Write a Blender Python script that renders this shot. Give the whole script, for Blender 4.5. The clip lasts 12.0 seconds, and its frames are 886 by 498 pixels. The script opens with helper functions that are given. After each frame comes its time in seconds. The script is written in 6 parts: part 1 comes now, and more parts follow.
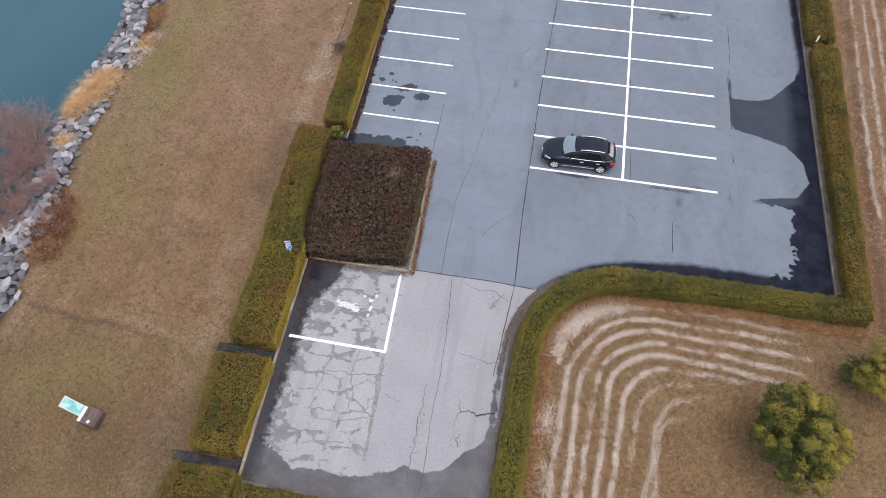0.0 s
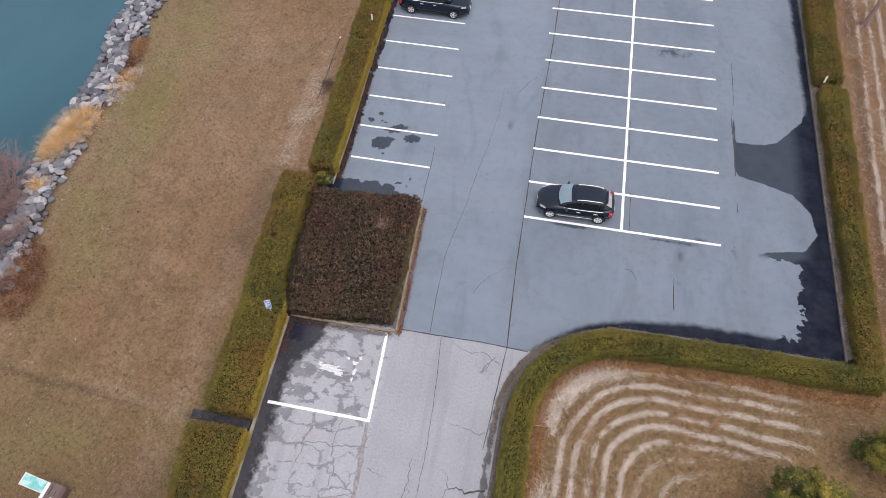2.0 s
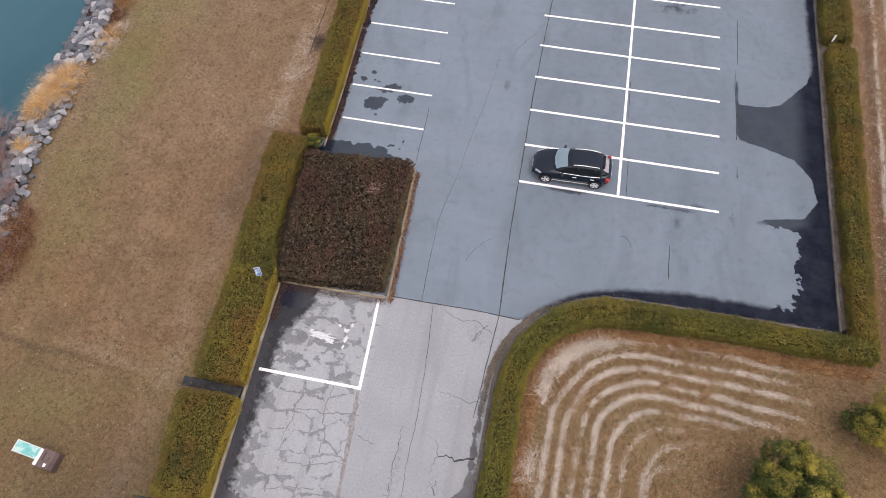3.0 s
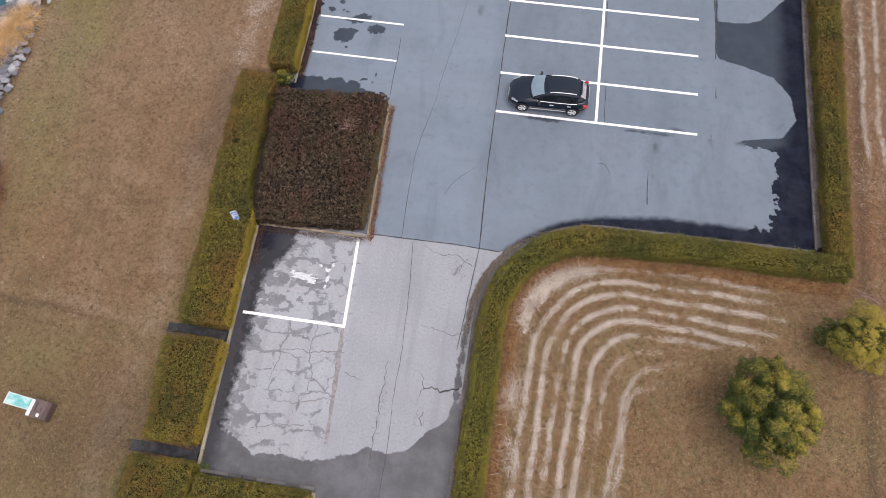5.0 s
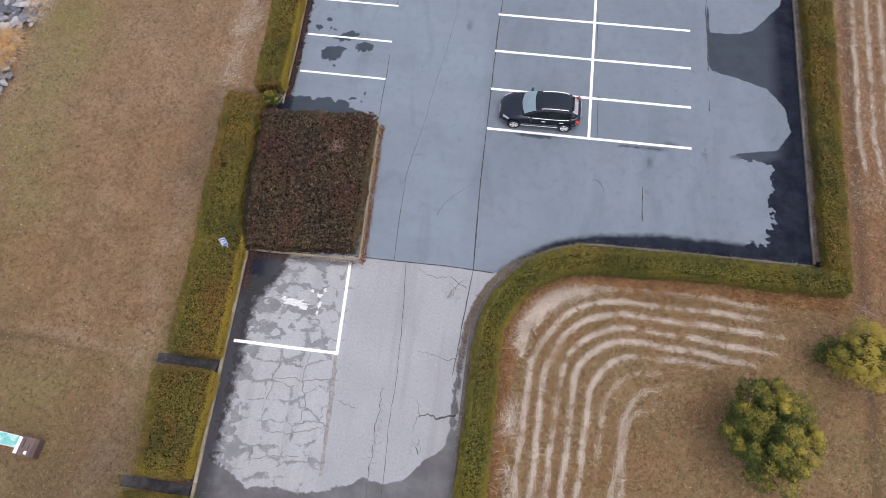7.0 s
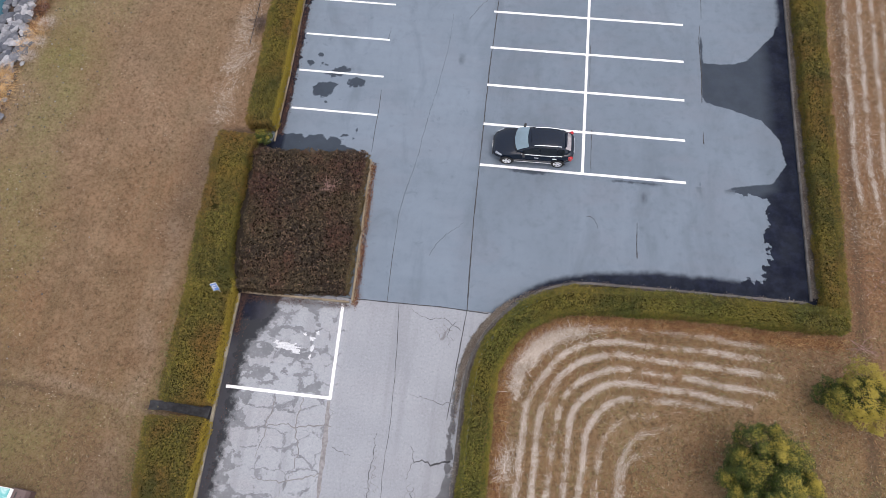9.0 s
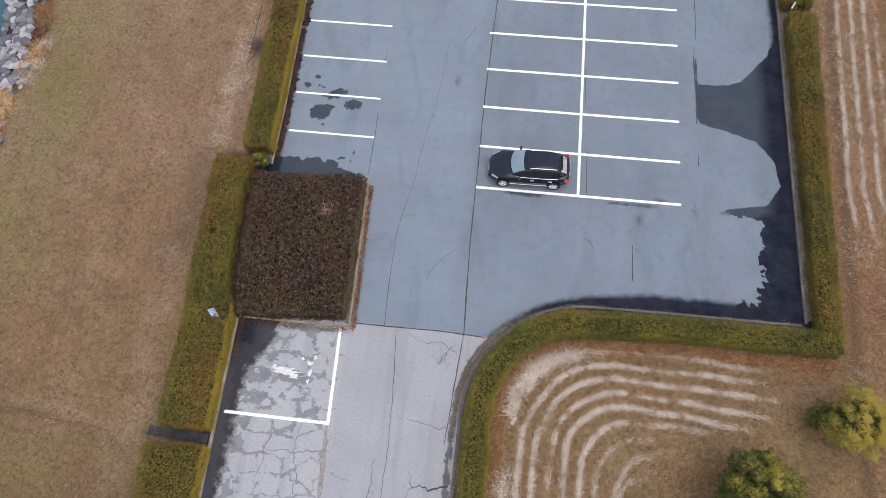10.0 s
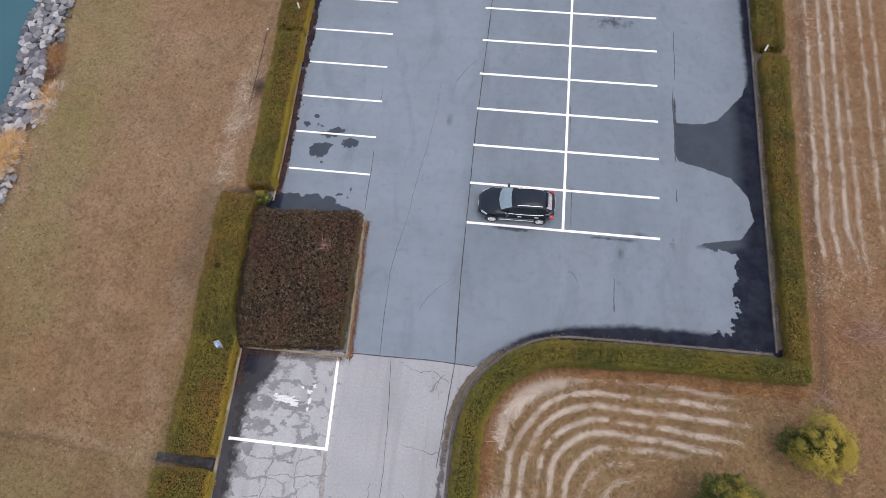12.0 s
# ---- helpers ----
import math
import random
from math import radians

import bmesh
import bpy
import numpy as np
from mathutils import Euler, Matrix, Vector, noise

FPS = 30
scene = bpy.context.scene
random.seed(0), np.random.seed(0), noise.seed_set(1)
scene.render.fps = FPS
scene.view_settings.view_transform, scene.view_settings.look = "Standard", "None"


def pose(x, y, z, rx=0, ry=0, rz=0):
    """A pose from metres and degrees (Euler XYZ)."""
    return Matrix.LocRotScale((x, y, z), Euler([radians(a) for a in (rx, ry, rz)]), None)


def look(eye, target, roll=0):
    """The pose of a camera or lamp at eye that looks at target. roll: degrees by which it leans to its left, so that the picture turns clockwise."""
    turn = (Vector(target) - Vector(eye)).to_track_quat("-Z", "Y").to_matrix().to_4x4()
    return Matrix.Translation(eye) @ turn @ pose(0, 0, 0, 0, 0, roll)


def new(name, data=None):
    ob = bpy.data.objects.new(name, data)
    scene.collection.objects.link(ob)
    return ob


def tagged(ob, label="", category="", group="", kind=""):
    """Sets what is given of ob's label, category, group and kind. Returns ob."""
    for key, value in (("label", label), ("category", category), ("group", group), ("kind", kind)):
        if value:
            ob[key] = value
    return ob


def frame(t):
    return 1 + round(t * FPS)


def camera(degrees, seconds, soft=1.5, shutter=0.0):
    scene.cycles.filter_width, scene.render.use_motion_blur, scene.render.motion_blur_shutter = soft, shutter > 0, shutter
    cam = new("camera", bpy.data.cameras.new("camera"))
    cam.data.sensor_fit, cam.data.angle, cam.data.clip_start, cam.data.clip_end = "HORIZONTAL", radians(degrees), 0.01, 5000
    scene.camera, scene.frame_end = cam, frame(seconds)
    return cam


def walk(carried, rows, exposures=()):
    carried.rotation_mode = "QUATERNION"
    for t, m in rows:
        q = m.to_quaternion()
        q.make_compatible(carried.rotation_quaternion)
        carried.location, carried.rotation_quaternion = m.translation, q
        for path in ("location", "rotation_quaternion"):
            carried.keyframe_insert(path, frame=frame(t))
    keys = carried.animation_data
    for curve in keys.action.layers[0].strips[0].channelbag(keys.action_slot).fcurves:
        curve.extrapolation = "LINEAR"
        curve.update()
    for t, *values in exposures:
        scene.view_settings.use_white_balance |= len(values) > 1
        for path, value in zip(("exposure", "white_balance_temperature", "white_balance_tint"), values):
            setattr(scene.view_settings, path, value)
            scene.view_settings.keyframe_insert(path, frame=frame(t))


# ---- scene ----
cam = camera(67.0, 12.0, soft=0.75)
PATH = [
    (0, (-4.739, -24.477, 28.176), (-4.973, -23.393, 26.511), -1.6),
    (0.5, (-4.774, -23.678, 28.183), (-5.008, -22.593, 26.519), -1.4),
    (1, (-4.803, -22.919, 28.168), (-5.037, -21.831, 26.507), -1.4),
    (1.5, (-4.767, -22.149, 28.157), (-5.004, -21.057, 26.498), -1.4),
    (2, (-4.784, -21.364, 28.159), (-5.021, -20.27, 26.501), -1.4),
    (2.5, (-4.729, -20.729, 28.156), (-4.961, -19.678, 26.47), -1.4),
    (3, (-4.557, -20.357, 28.181), (-4.774, -19.39, 26.444), -1.5),
    (3.5, (-4.362, -20.228, 28.198), (-4.55, -19.359, 26.407), -1.8),
    (5.5, (-4.088, -19.829, 28.245), (-4.24, -19.045, 26.412), -2.8),
    (6, (-4.047, -19.601, 28.189), (-4.2, -18.813, 26.357), -3.1),
    (6.5, (-4.114, -19.281, 28.148), (-4.26, -18.492, 26.316), -3.0),
    (7, (-4.172, -18.905, 28.171), (-4.314, -18.115, 26.339), -3.0),
    (9, (-3.944, -17.271, 28.598), (-4.094, -16.47, 26.772), -4.1),
    (9.5, (-3.92, -16.839, 28.812), (-4.07, -16.036, 26.986), -4.2),
    (10, (-3.899, -16.432, 29.16), (-4.048, -15.624, 27.336), -4.2),
    (10.5, (-3.86, -16.076, 29.664), (-4.007, -15.26, 27.843), -4.1),
    (11, (-3.777, -15.867, 30.261), (-3.925, -15.043, 28.444), -4.2),
    (11.5, (-3.614, -15.923, 30.846), (-3.764, -15.097, 29.031), -4.3),
    (12, (-3.568, -16.102, 31.33), (-3.714, -15.267, 29.519), -3.9),
]
walk(cam, [(t, look(eye, target, roll)) for t, eye, target, roll in PATH], [(0.0, 0.78, 6850, 17), (2.0, 0.75, 6900, 17), (3.5, 0.70, 7250, 18), (5.5, 0.76, 6900, 17), (9.5, 0.73, 6760, 15), (12.0, 0.69, 6860, 16)])

# ---- world and light ----
SUN_EL, SUN_AZ = 76.0, 125.0
world = bpy.data.worlds.new("sky")
scene.world = world
world.use_nodes = True
wn = world.node_tree
sky = wn.nodes.new("ShaderNodeTexSky")
sky.sky_type = "NISHITA"
sky.sun_disc = False
sky.sun_elevation = radians(SUN_EL)
sky.sun_rotation = radians(SUN_AZ)
sky.air_density, sky.dust_density, sky.ozone_density = 1.0, 2.0, 1.0
soft_sky = wn.nodes.new("ShaderNodeHueSaturation")
soft_sky.inputs["Saturation"].default_value = 0.42
wn.links.new(sky.outputs[0], soft_sky.inputs["Color"])
wn.links.new(soft_sky.outputs[0], wn.nodes["Background"].inputs[0])
wn.nodes["Background"].inputs[1].default_value = 0.15
sun = new("sun", bpy.data.lights.new("sun", "SUN"))
sun.data.energy, sun.data.angle, sun.data.color = 0.55, radians(60), (1.0, 0.95, 0.88)
az, el = radians(SUN_AZ), radians(SUN_EL)
sun.matrix_world = look((0, 0, 60), (-math.sin(az) * math.cos(el), -math.cos(az) * math.cos(el), 60 - math.sin(el)))


# ---- materials ----
class Mat:
    """A node material with a Principled shader and short ways to add nodes."""

    def __init__(self, name, rough=0.8, metal=0.0, color=(0.5, 0.5, 0.5), spec=0.5):
        self.m = bpy.data.materials.new(name)
        self.m.use_nodes = True
        self.t = self.m.node_tree
        self.b = self.t.nodes["Principled BSDF"]
        self.b.inputs["Roughness"].default_value = rough
        self.b.inputs["Metallic"].default_value = metal
        self.b.inputs["Base Color"].default_value = (*color, 1)
        self.b.inputs["Specular IOR Level"].default_value = spec
        self.pos = None

    def link(self, a, b):
        self.t.links.new(a, b)

    def where(self):
        if self.pos is None:
            self.pos = self.t.nodes.new("ShaderNodeNewGeometry").outputs["Position"]
        return self.pos

    def noise(self, scale, detail=3.0, rough=0.55, stretch=None, warp=0.0):
        n = self.t.nodes.new("ShaderNodeTexNoise")
        n.inputs["Scale"].default_value = scale
        n.inputs["Detail"].default_value = detail
        n.inputs["Roughness"].default_value = rough
        n.inputs["Distortion"].default_value = warp
        src = self.where()
        if stretch:
            mp = self.t.nodes.new("ShaderNodeMapping")
            mp.inputs["Scale"].default_value = stretch
            self.link(src, mp.inputs["Vector"])
            src = mp.outputs[0]
        self.link(src, n.inputs["Vector"])
        return n.outputs["Fac"]

    def cells(self, scale, feature="DISTANCE_TO_EDGE", out="Distance", stretch=None, warp=0.0, randomness=1.0):
        n = self.t.nodes.new("ShaderNodeTexVoronoi")
        n.feature = feature
        n.inputs["Scale"].default_value = scale
        n.inputs["Randomness"].default_value = randomness
        src = self.where()
        if warp:
            bend = self.t.nodes.new("ShaderNodeTexNoise")
            bend.inputs["Scale"].default_value = 1.7
            bend.inputs["Detail"].default_value = 5
            bend.inputs["Roughness"].default_value = 0.62
            self.link(src, bend.inputs["Vector"])
            v = self.t.nodes.new("ShaderNodeVectorMath")
            v.operation = "MULTIPLY_ADD"
            v.inputs[1].default_value = (warp, warp, 0)
            self.link(bend.outputs["Color"], v.inputs[0])
            self.link(src, v.inputs[2])
            src = v.outputs[0]
        if stretch:
            mp = self.t.nodes.new("ShaderNodeMapping")
            mp.inputs["Scale"].default_value = stretch
            self.link(src, mp.inputs["Vector"])
            src = mp.outputs[0]
        self.link(src, n.inputs["Vector"])
        return n.outputs[out]

    def attr(self, name):
        n = self.t.nodes.new("ShaderNodeAttribute")
        n.attribute_name = name
        return n.outputs["Fac"]

    def island(self):
        return self.t.nodes.new("ShaderNodeNewGeometry").outputs["Random Per Island"]

    def each(self):
        return self.t.nodes.new("ShaderNodeObjectInfo").outputs["Random"]

    def math(self, op, a, b=0.0, c=0.0):
        n = self.t.nodes.new("ShaderNodeMath")
        n.operation = op
        for k, v in enumerate((a, b, c)):
            if isinstance(v, (int, float)):
                n.inputs[k].default_value = v
            else:
                self.link(v, n.inputs[k])
        return n.outputs[0]

    def step(self, v, lo, hi, to0=0.0, to1=1.0):
        n = self.t.nodes.new("ShaderNodeMapRange")
        n.interpolation_type = "SMOOTHSTEP"
        self.link(v, n.inputs["Value"])
        for k, x in zip(("From Min", "From Max", "To Min", "To Max"), (lo, hi, to0, to1)):
            n.inputs[k].default_value = x
        return n.outputs[0]

    def mix(self, fac, a, b, mode="MIX"):
        n = self.t.nodes.new("ShaderNodeMix")
        n.data_type = "RGBA"
        n.blend_type = mode
        for sock, v in ((n.inputs[0], fac), (n.inputs[6], a), (n.inputs[7], b)):
            if isinstance(v, (int, float)):
                sock.default_value = v
            elif isinstance(v, tuple):
                sock.default_value = (*v, 1)
            else:
                self.link(v, sock)
        return n.outputs[2]

    def ramp(self, fac, stops):
        n = self.t.nodes.new("ShaderNodeValToRGB")
        r = n.color_ramp
        while len(r.elements) < len(stops):
            r.elements.new(0.5)
        for e, (p, c) in zip(r.elements, stops):
            e.position, e.color = p, (*c, 1)
        self.link(fac, n.inputs[0])
        return n.outputs[0]

    def done(self, color=None, rough=None, bump=None, strength=0.3, distance=0.02):
        if color is not None:
            self.link(color, self.b.inputs["Base Color"])
        if rough is not None:
            self.link(rough, self.b.inputs["Roughness"])
        if bump is not None:
            n = self.t.nodes.new("ShaderNodeBump")
            n.inputs["Strength"].default_value = strength
            n.inputs["Distance"].default_value = distance
            self.link(bump, n.inputs["Height"])
            self.link(n.outputs[0], self.b.inputs["Normal"])
        return self.m


def asphalt_material(name, tone, tone2, aged):
    a = Mat(name, 0.8, spec=0.2)
    big = a.noise(0.22, 4, 0.55)
    streak = a.noise(0.7, 3, 0.6, stretch=(1.0, 0.18, 1.0))
    grain = a.noise(38, 2, 0.7)
    cast = a.noise(0.4, 4, 0.6, stretch=(0.6, 1.4, 1.0), warp=0.5)
    mid = a.noise(2.2, 5, 0.65)
    base = a.mix(a.step(big, 0.3, 0.7), tone, tone2)
    base = a.mix(a.step(cast, 0.45, 0.65, 0, 0.5), base, tuple(c * k for c, k in zip(tone2, (0.97, 0.88, 0.86))))
    base = a.mix(a.step(streak, 0.5, 0.75, 0, 0.35), base, tuple(c * 1.16 for c in tone2))
    base = a.mix(a.step(mid, 0.45, 0.75, 0, 0.4), base, tuple(c * 0.75 for c in tone))
    base = a.mix(a.step(grain, 0.35, 0.75, 0.0, 0.6 if aged else 0.26), base, tuple(min(1, c * 1.5) for c in tone2))
    if not aged:
        # streaky paler tone; in the east it paints the sky's sheen
        overlay = a.math("MULTIPLY", a.attr("overlay"), a.step(a.noise(0.5, 5, 0.6, stretch=(0.35, 1.2, 1)), 0.3, 0.7, 0.35, 1.0))
        base = a.mix(overlay, base, tuple(min(1, c * 1.36) for c in tone2))
        wash = a.noise(0.33, 5, 0.62, stretch=(1.5, 0.5, 1.0), warp=0.8)
        base = a.mix(a.step(wash, 0.5, 0.7, 0, 0.4), base, tuple(c * 0.80 for c in tone))
        oily = a.noise(1.4, 5, 0.7, warp=0.4)
        base = a.mix(a.step(oily, 0.60, 0.72, 0, 0.3), base, tuple(c * 0.62 for c in tone))
    rough = a.step(mid, 0.2, 0.8, 0.68, 0.86)
    if aged:
        # slabs parted by damp joints; the wetter a place, the smaller its dry islands
        wetness = a.attr("patch")
        base = a.mix(a.step(wetness, 0.0, 0.06, 0.5, 0.0), base, (0.262, 0.277, 0.303))
        blot = a.noise(1.0, 6, 0.66, stretch=(0.85, 1.3, 1.0))
        fine_wob = a.math("MULTIPLY", a.math("SUBTRACT", a.noise(7, 5, 0.7), 0.5), 0.09)
        slab = a.cells(0.95, stretch=(0.85, 1.2, 1.0), warp=0.75, randomness=0.7)
        reach = a.math("ADD", 0.004, a.math("MULTIPLY", wetness, a.math("ADD", 0.13, a.math("MULTIPLY", a.math("SUBTRACT", blot, 0.5), 2.6))))
        d = a.math("SUBTRACT", a.math("ADD", slab, fine_wob), reach)
        wet = a.math("MULTIPLY", a.step(d, -0.02, 0.02, 1, 0), a.step(wetness, 0.01, 0.05))
        base = a.mix(a.step(a.noise(0.55, 4, 0.6), 0.35, 0.7, 0, 0.4), base, tuple(c * 1.12 for c in tone2))
        damp_tone = a.mix(a.step(a.noise(1.3, 5, 0.65), 0.35, 0.65), tuple(c * 0.60 for c in tone), tuple(c * 0.80 for c in tone))
        base = a.mix(a.math("MULTIPLY", wet, 0.9), base, damp_tone)
        pits = a.noise(10, 4, 0.75)
        base = a.mix(a.step(pits, 0.52, 0.66, 0, 0.36), base, tuple(c * 0.66 for c in tone))
        base = a.mix(a.step(pits, 0.32, 0.46, 0.36, 0), base, (0.46, 0.47, 0.49))
        # crazed cracks where the wheels run
        web = a.math("ADD", a.cells(3.0), a.math("MULTIPLY", a.math("SUBTRACT", a.noise(6, 4), 0.5), 0.14))
        crazed = a.math("MULTIPLY", a.step(web, 0.0, 0.035, 0.7, 0), a.step(a.math("ADD", a.attr("overlay"), a.math("MULTIPLY", a.math("SUBTRACT", a.noise(1.1, 4, 0.6), 0.5), 1.2)), 0.42, 0.56))
        base = a.mix(crazed, base, (0.15, 0.145, 0.145))
        wheel_track = a.noise(0.6, 3, 0.6, stretch=(2.5, 0.12, 1))
        base = a.mix(a.step(wheel_track, 0.52, 0.66, 0, 0.22), base, tuple(c * 0.72 for c in tone))
    soot = a.math("ADD", a.attr("smudge"), a.math("MULTIPLY", a.math("SUBTRACT", a.noise(1.8, 6, 0.68), 0.5), 1.3))
    base = a.mix(a.math("MULTIPLY", a.step(soot, 0.2, 0.6), a.step(a.attr("smudge"), 0.0, 0.2)), base, tuple(c * k * (0.13 if aged else 0.36) for c, k in zip(tone, (1.0, 1.02, 1.1))))
    # damp areas: a shape given on the mesh, frayed by noise
    fray = a.math("ADD", a.math("MULTIPLY", a.math("SUBTRACT", a.noise(2.2 if aged else 1.25, 5 if aged else 3, 0.62 if aged else 0.5), 0.5), 0.9), a.math("MULTIPLY", a.math("SUBTRACT", a.noise(9, 3) if aged else a.noise(3.6, 3, 0.5), 0.5), 0.22 if aged else 0.75))
    rim = a.attr("rim")
    dist = a.math("ADD", a.attr("damp"), a.math("MULTIPLY", fray, rim))
    # round the bend the damp dries out slowly, with a soft edge
    slow = a.math("MULTIPLY", a.step(rim, 0.16, 0.22), a.step(rim, 0.3, 0.42, 1, 0))
    dist = a.math("MULTIPLY", dist, a.math("SUBTRACT", 1.0, a.math("MULTIPLY", slow, 0.0 if aged else 0.78)))
    damp = a.step(dist, -0.04, 0.04, 1, 0)
    base = a.mix(a.math("MULTIPLY", damp, a.step(a.noise(0.9, 6, 0.65), 0.3, 0.7, 0.78 if aged else 0.93, 1.0)), base, a.mix(a.attr("depth"), tuple(c * 0.42 * k for c, k in zip(tone, (1.05, 1.0, 0.98) if aged else (0.94, 1.0, 1.06))), a.mix(a.step(mid, 0.4, 0.7), tuple(c * 0.05 * k for c, k in zip(tone, (0.9, 0.95, 1.6))), tuple(c * 0.10 * k for c, k in zip(tone, (0.9, 0.95, 1.6))))))
    rough = a.math("SUBTRACT", rough, a.math("MULTIPLY", damp, 0.2))
    a.link(a.math("SUBTRACT", 0.2, a.math("MULTIPLY", damp, a.math("MULTIPLY", a.attr("depth"), 0.13))), a.b.inputs["Specular IOR Level"])
    return a.done(base, rough, grain, 0.25, 0.006)


ASPHALT = asphalt_material("asphalt", (0.139, 0.173, 0.210), (0.168, 0.208, 0.252), False)
OLD_ASPHALT = asphalt_material("old_asphalt", (0.262, 0.275, 0.295), (0.322, 0.338, 0.36), True)


def paint_material():
    a = Mat("road_paint", 0.6)
    wear = a.noise(7, 6, 0.7)
    spots = a.noise(2.0, 4, 0.6)
    w = a.math("ADD", a.step(wear, 0.62, 0.72, 0, 0.45), a.step(spots, 0.66, 0.74, 0, 0.35))
    return a.done(a.mix(w, (0.86, 0.865, 0.87), (0.38, 0.39, 0.41)), None, wear, 0.2, 0.003)


PAINT = paint_material()


def lawn_material():
    a = Mat("lawn", 0.95, spec=0.2)
    big = a.noise(0.12, 5, 0.6, warp=0.4)
    mid = a.noise(0.75, 6, 0.7)
    tread = a.noise(0.55, 4, 0.6, stretch=(2.2, 0.35, 1.0))
    fine = a.noise(6, 6, 0.78)
    grain = a.noise(24, 4, 0.75)
    base = a.ramp(mid, [(0.28, (0.175, 0.112, 0.066)), (0.5, (0.268, 0.178, 0.109)), (0.74, (0.35, 0.25, 0.16))])
    base = a.mix(a.step(big, 0.40, 0.62, 0, 0.6), base, (0.285, 0.165, 0.092))
    patchy = a.noise(0.3, 4, 0.6, warp=0.6)
    base = a.mix(a.step(patchy, 0.5, 0.68, 0, 0.55), base, (0.165, 0.115, 0.062))
    base = a.mix(a.step(tread, 0.5, 0.7, 0, 0.5), base, (0.33, 0.25, 0.165))
    mottle = a.noise(2.1, 6, 0.72, warp=0.5)
    base = a.mix(a.step(mottle, 0.54, 0.68, 0, 0.55), base, (0.145, 0.108, 0.05))
    base = a.mix(a.step(mottle, 0.32, 0.45, 0.4, 0), base, (0.37, 0.275, 0.185))
    mown = a.noise(0.42, 3, 0.5, stretch=(2.6, 0.16, 1.0))
    base = a.mix(a.step(mown, 0.5, 0.62, 0, 0.38), base, (0.185, 0.135, 0.075))
    greenish = a.math("MULTIPLY", a.attr("green"), a.step(mid, 0.25, 0.65, 0.35, 1.0))
    base = a.mix(greenish, base, (0.235, 0.225, 0.088))
    pale = a.math("MULTIPLY", a.attr("pale"), a.step(fine, 0.36, 0.6, 0.25, 1.0))
    base = a.mix(pale, base, (0.46, 0.38, 0.305))
    base = a.mix(a.math("MULTIPLY", a.attr("rust"), a.step(fine, 0.3, 0.7, 0.3, 1.0)), base, (0.24, 0.115, 0.06))
    base = a.mix(a.step(fine, 0.34, 0.56, 0.34, 0.0), base, (0.075, 0.052, 0.03))
    tuft = a.noise(7.5, 4, 0.65, warp=0.6)
    base = a.mix(a.step(tuft, 0.36, 0.49, 0.62, 0.0), base, (0.085, 0.062, 0.03))
    base = a.mix(a.step(tuft, 0.57, 0.68, 0.0, 0.5), base, (0.40, 0.31, 0.21))
    base = a.mix(a.step(grain, 0.52, 0.7, 0.0, 0.7), base, (0.36, 0.28, 0.19))
    base = a.mix(a.step(grain, 0.3, 0.48, 0.5, 0.0), base, (0.06, 0.043, 0.026))
    # the soil mask also holds the shade painted in the hedge gaps
    base = a.mix(a.math("MULTIPLY", a.attr("soil"), a.step(mid, 0.2, 0.6, 0.6, 1.0)), base, (0.065, 0.05, 0.042))
    return a.done(a.mix(1.0, base, (0.965, 0.905, 0.85), "MULTIPLY"), None, a.math("ADD", fine, a.math("MULTIPLY", grain, 0.5)), 0.8, 0.08)


LAWN = lawn_material()


def leaf_material(name, stops, patch, patch_amount, rough=0.6, gold=(0.40, 0.30, 0.035), deep=0.0):
    a = Mat(name, rough, spec=0.35)
    base = a.ramp(a.island(), stops)
    base = a.mix(a.math("MULTIPLY", a.step(a.noise(0.55, 4, 0.6), 0.42, 0.66), patch_amount), base, patch)
    base = a.mix(a.step(a.noise(5.5, 4, 0.6), 0.38, 0.55, 0.7, 0.0), base, tuple(c * 0.4 for c in stops[1][1]))
    if deep:
        base = a.mix(a.step(a.noise(0.8, 5, 0.65, warp=0.5), 0.5, 0.64, 0, deep), base, tuple(c * k for c, k in zip(stops[0][1], (0.85, 1.05, 1.0))))
    # tint carries yellowing and the light painted on leaf tops and east faces
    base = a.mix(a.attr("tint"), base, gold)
    a.b.inputs["Subsurface Weight"].default_value = 0.0
    return a.done(base)


HEDGE_LEAF = leaf_material("hedge_leaf", [(0.0, (0.062, 0.060, 0.013)), (0.45, (0.135, 0.124, 0.022)), (0.9, (0.24, 0.20, 0.04)), (1.0, (0.31, 0.20, 0.06))], (0.225, 0.12, 0.034), 0.8, deep=0.6)
GREEN_LEAF = leaf_material("green_hedge_leaf", [(0.0, (0.054, 0.064, 0.012)), (0.45, (0.126, 0.132, 0.021)), (0.88, (0.24, 0.222, 0.042)), (1.0, (0.30, 0.22, 0.07))], (0.22, 0.15, 0.036), 0.5, deep=0.55)
DARK_LEAF = leaf_material("dark_shrub_leaf", [(0.0, (0.016, 0.012, 0.009)), (0.45, (0.048, 0.032, 0.021)), (0.75, (0.11, 0.083, 0.046)), (0.93, (0.18, 0.13, 0.08)), (1.0, (0.34, 0.23, 0.165))], (0.12, 0.044, 0.036), 0.62, gold=(0.13, 0.10, 0.04))
TREE_LEAF = leaf_material("tree_leaf", [(0.0, (0.016, 0.034, 0.008)), (0.5, (0.05, 0.085, 0.014)), (1.0, (0.125, 0.15, 0.026))], (0.09, 0.105, 0.014), 0.3, gold=(0.40, 0.32, 0.055))
